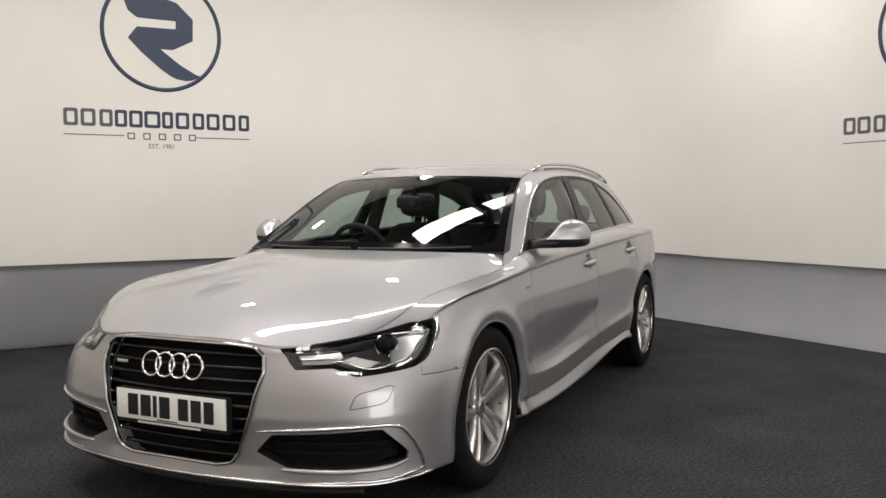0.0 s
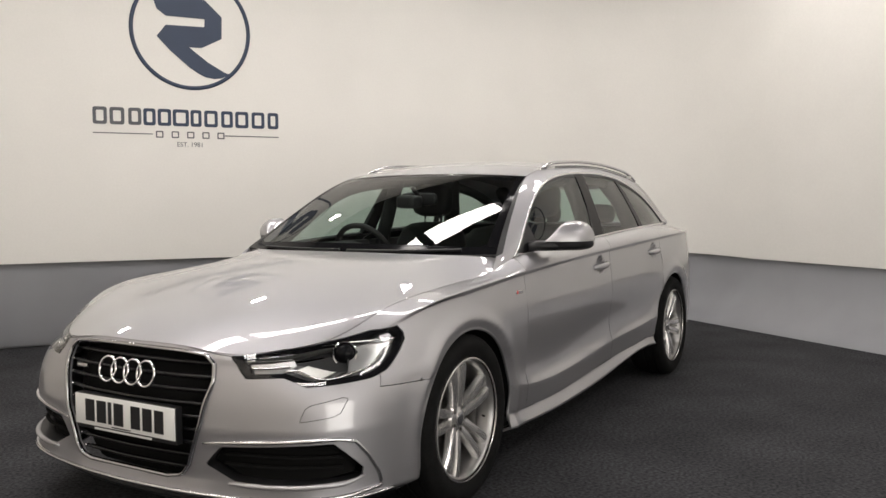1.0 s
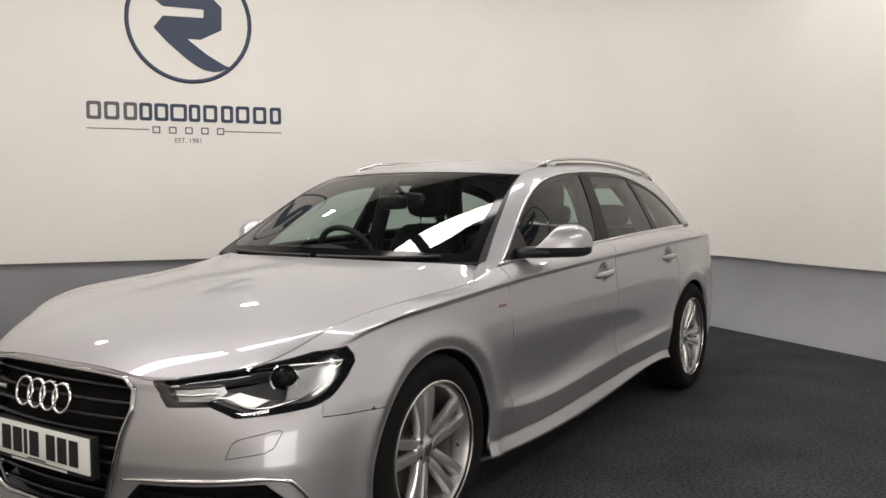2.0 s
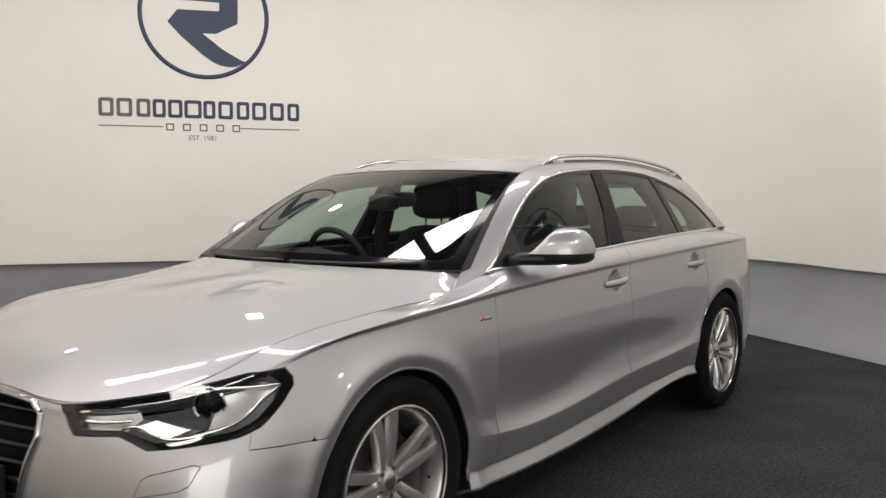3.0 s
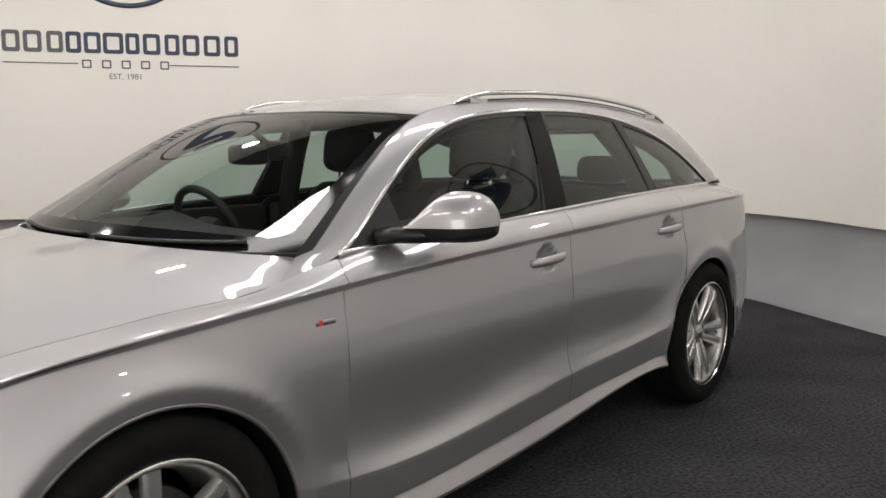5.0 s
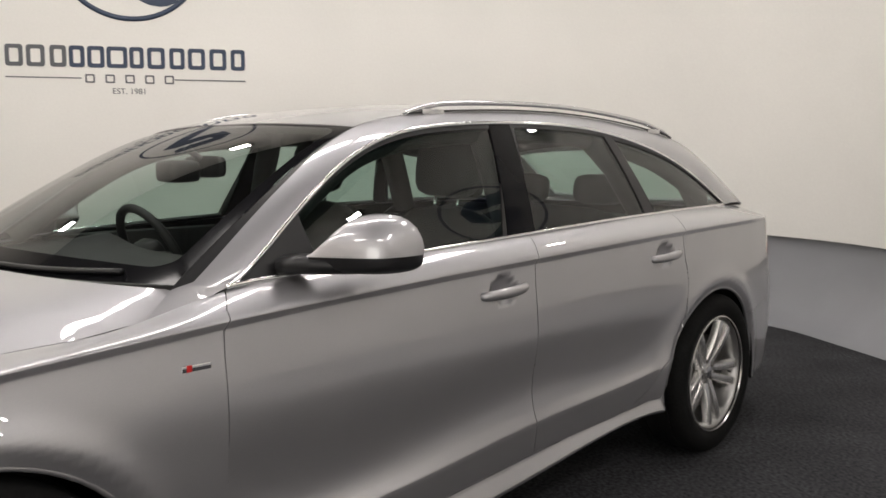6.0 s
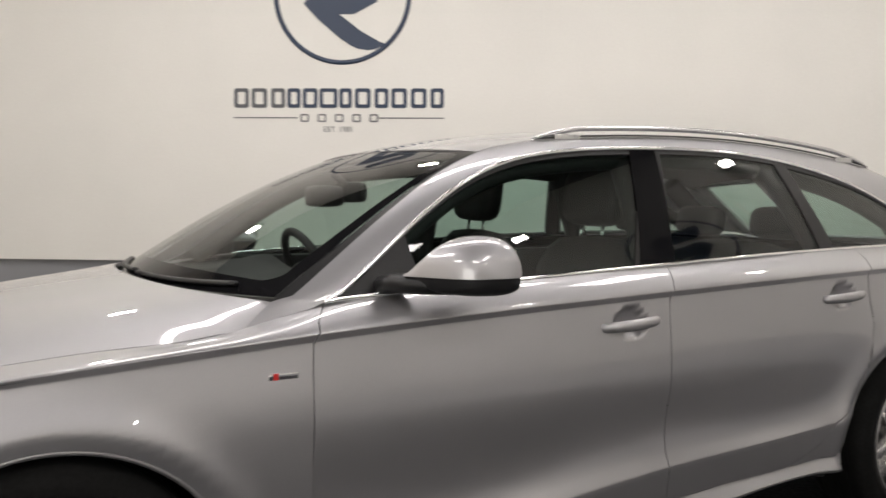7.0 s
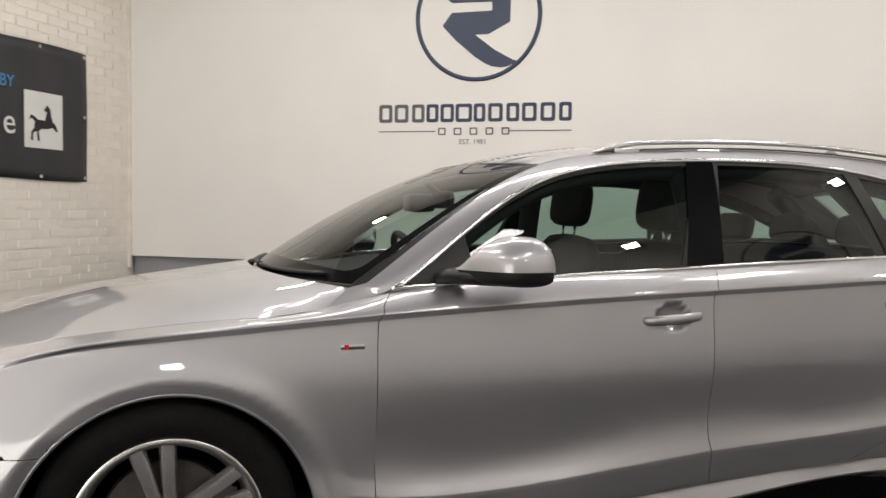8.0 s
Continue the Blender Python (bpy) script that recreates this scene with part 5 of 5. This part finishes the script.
def banner():
    b = empty("banner", "black vinyl banner fixed to white brick wall", "banner")
    y0, y1, z0, z1 = -2.75, -0.585, 1.345, 2.385
    rows = []
    for i, x in enumerate(np.linspace(y0, y1, 34)):
        rows.append([(x, -0.006 - 0.006 * math.sin(x * 7 + z * 3) ** 2, z + 0.006 * math.sin(x * 5) * (1 if z > 2 else -1)) for z in np.linspace(z0, z1, 14)])
    bm = sheet_bm(rows, flip=True)
    r = bmesh.ops.extrude_face_region(bm, geom=list(bm.faces))
    for v in r["geom"]:
        if isinstance(v, bmesh.types.BMVert):
            v.co.y += 0.002
    bmesh.ops.recalc_face_normals(bm, faces=bm.faces)
    part("sheet", bm, BANNERBLACK, b)
    for x, z in ((-.615, 2.355), (-.615, 1.87), (-.615, 1.375), (-1.12, 2.36), (-1.12, 1.372), (-1.65, 2.36), (-1.65, 1.372)):
        e = lathe_bm([(.005, -.001), (.007, -.004), (.012, -.004), (.014, 0)], 16)
        bmesh.ops.translate(e, vec=(x, -0.013, z), verts=e.verts)
        part("eyelet", e, BRASS, b)
    panel = part("emblem_panel", box_bm(-1.295, -0.885, -.018, -.013, 1.585, 2.013), PAPER, b, "white square emblem panel", smooth=False)
    horse = [(.10, .10), (.15, .10), (.15, .22), (.19, .27), (.25, .27), (.27, .10), (.32, .10), (.29, .28), (.36, .33), (.52, .34), (.66, .38), (.76, .30), (.80, .32), (.72, .45),
             (.66, .48), (.62, .60), (.60, .72), (.52, .80), (.44, .70), (.46, .66), (.52, .68), (.46, .50), (.28, .50), (.18, .56), (.10, .58), (.06, .48), (.12, .52), (.20, .46), (.18, .34), (.11, .26)]
    hm = prism_bm([(-1.275 + x * .42, 1.60 + z * .40) for x, z in horse], 0.002)
    bmesh.ops.translate(hm, vec=(0, -0.0205, 0), verts=hm.verts)
    part("emblem", hm, BLACK, panel, "plain dark emblem shape", smooth=False)
    words("BY", 0.125, (-1.465, -.016, 2.013), BLUE, b)
    words("e", 0.27, (-1.445, -.016, 1.675), PAPER, b)
    b.matrix_world = WESTF @ pose(0, -0.008, 0)
    return b


banner()

# ---- lamps of the room, with added fill panels ----
def ceiling_panel(x, y, lx, ly, rz=0):
    lamp = empty("ceiling_light", "rectangular white ceiling light panel, reflected or added fill", "ceiling light", "ceiling lights")
    part("frame", box_bm(-lx / 2 - .02, lx / 2 + .02, -ly / 2 - .02, ly / 2 + .02, 0.012, 0.05, 0.004), ALU, lamp)
    part("diffuser", box_bm(-lx / 2, lx / 2, -ly / 2, ly / 2, 0, 0.0118), WHITELIGHT, lamp, "glowing white diffuser")
    lamp.matrix_world = ROOM @ pose(x, y, CEIL - 0.05, 0, 0, rz)
    return lamp


for x in (-2.08, -0.83, 0.42, 1.67, 2.92):
    beam = part("ceiling_beam", box_bm(-.06, .06, -1.1, 1.1, -.14, 0, .012), BLACK)
    beam.matrix_world = ROOM @ pose(x, -2.7, CEIL)
    tagged(beam, "black painted steel beam across ceiling lights", "beam", "ceiling beams")
for x in (-1.455, -0.205, 1.045, 2.295):
    ceiling_panel(x, -2.50, 1.10, 0.36)
# unseen panels added as fill to brighten side walls, corner and car side
for x, y, lx, ly in ((-1.6, -5.2, 1.6, 0.5), (-1.6, -8.0, 1.6, 0.5), (3.9, -6.6, 0.5, 1.4), (2.2, -8.0, 1.4, 0.5), (3.8, -2.5, 0.5, 1.2), (-2.5, -3.6, 0.4, 1.1)):
    ceiling_panel(x, y, lx, ly)


def flood(x, y, z, rz):
    lamp = empty("floodlight", "small black floodlight high on studio wall", "floodlight", "floodlights")
    part("body", box_bm(-.11, .11, -.02, .05, -.07, .07, .01), BLACK, lamp)
    part("glass", box_bm(-.09, .09, -.024, -.0205, -.05, .05), SPOTLIGHT, lamp, "glowing lamp glass")
    part("bracket", tube_bm([(-.125, .02, 0), (-.125, .12, 0), (.125, .12, 0), (.125, .02, 0)], .008, 8), BLACK, lamp)
    part("wall_plate", box_bm(-.04, .04, .12, .16, -.03, .03, .004), BLACK, lamp)
    lamp.matrix_world = ROOM @ pose(x, y, z, 0, 0, rz) @ pose(0, 0, 0, 20, 0, 0)
    return lamp


for y in (-2.56, -5.1, -7.6):
    flood(EAST - .17, y, 3.4, -90)
for x in (-2.0, 0.1, 2.2):
    flood(x, -.17, 3.55, 0)

def wall_washer(top, foot, away, power=34):
    """A narrow spotlight under the ceiling, close to the screen wall, whose beam slants down along it from top to foot."""
    top, foot, away = Vector(top), Vector(foot), Vector(away)
    lamp = empty("spotlight", "small black spotlight close to screen wall", "spotlight", "spotlights")
    eye = top + (top - foot) * ((CEIL - 0.10 - top.z) / (top.z - foot.z)) + away * 0.13
    m = look(eye, (top + foot) * 0.5 + away * 0.012)
    barrel = lathe_bm([(0.020, -0.01), (0.034, -0.012), (0.036, 0.03), (0.034, 0.10), (0.0, 0.11)], 24, axis="z")
    body = part("barrel", barrel, BLACK, lamp)
    body.matrix_basis = m
    stem = part("stem", tube_bm([eye + Vector((0, 0, 0.03)), (eye.x, eye.y, CEIL)], 0.010, 8), BLACK, lamp)
    data = bpy.data.lights.new("beam", "SPOT")
    data.energy, data.spot_size, data.spot_blend, data.shadow_soft_size, data.color = power, radians(5.0), 1.0, 0.015, (1.0, 0.95, 0.88)
    beam = new("beam", data)
    beam.parent = lamp
    beam.matrix_basis = m @ pose(0, 0, -0.02)
    lamp.matrix_world = ROOM
    return lamp


wall_washer((0.40, 0, 3.10), (0.82, 0, 2.15), (0, -1, 0))
wall_washer((2.80, 0, 3.15), (3.18, 0, 2.20), (0, -1, 0))
wall_washer((4.67, -.495, 3.21), (4.885, -.79, 2.33), (-.79, -.61, 0), 10)
wall_washer((EAST, -2.60, 3.00), (EAST, -2.98, 2.19), (-1, 0, 0))

# painted bricks of the west wall, course by course
for course in range(36):
    z = 0.52 + course * 0.075
    pos = -0.01
    k = 0
    while pos > -1.78:
        me = HALF if (k == 0 and course % 2) else FULL
        ln = 0.1025 if me is HALF else 0.215
        ob = new("brick", me)
        ob.parent = wall_west
        ob.matrix_world = WESTF @ pose(pos - ln, random.uniform(-.0015, .0015), z + random.uniform(-.0015, .0015), 0, random.uniform(-.4, .4), random.uniform(-.5, .5))
        pos -= ln + 0.010
        k += 1
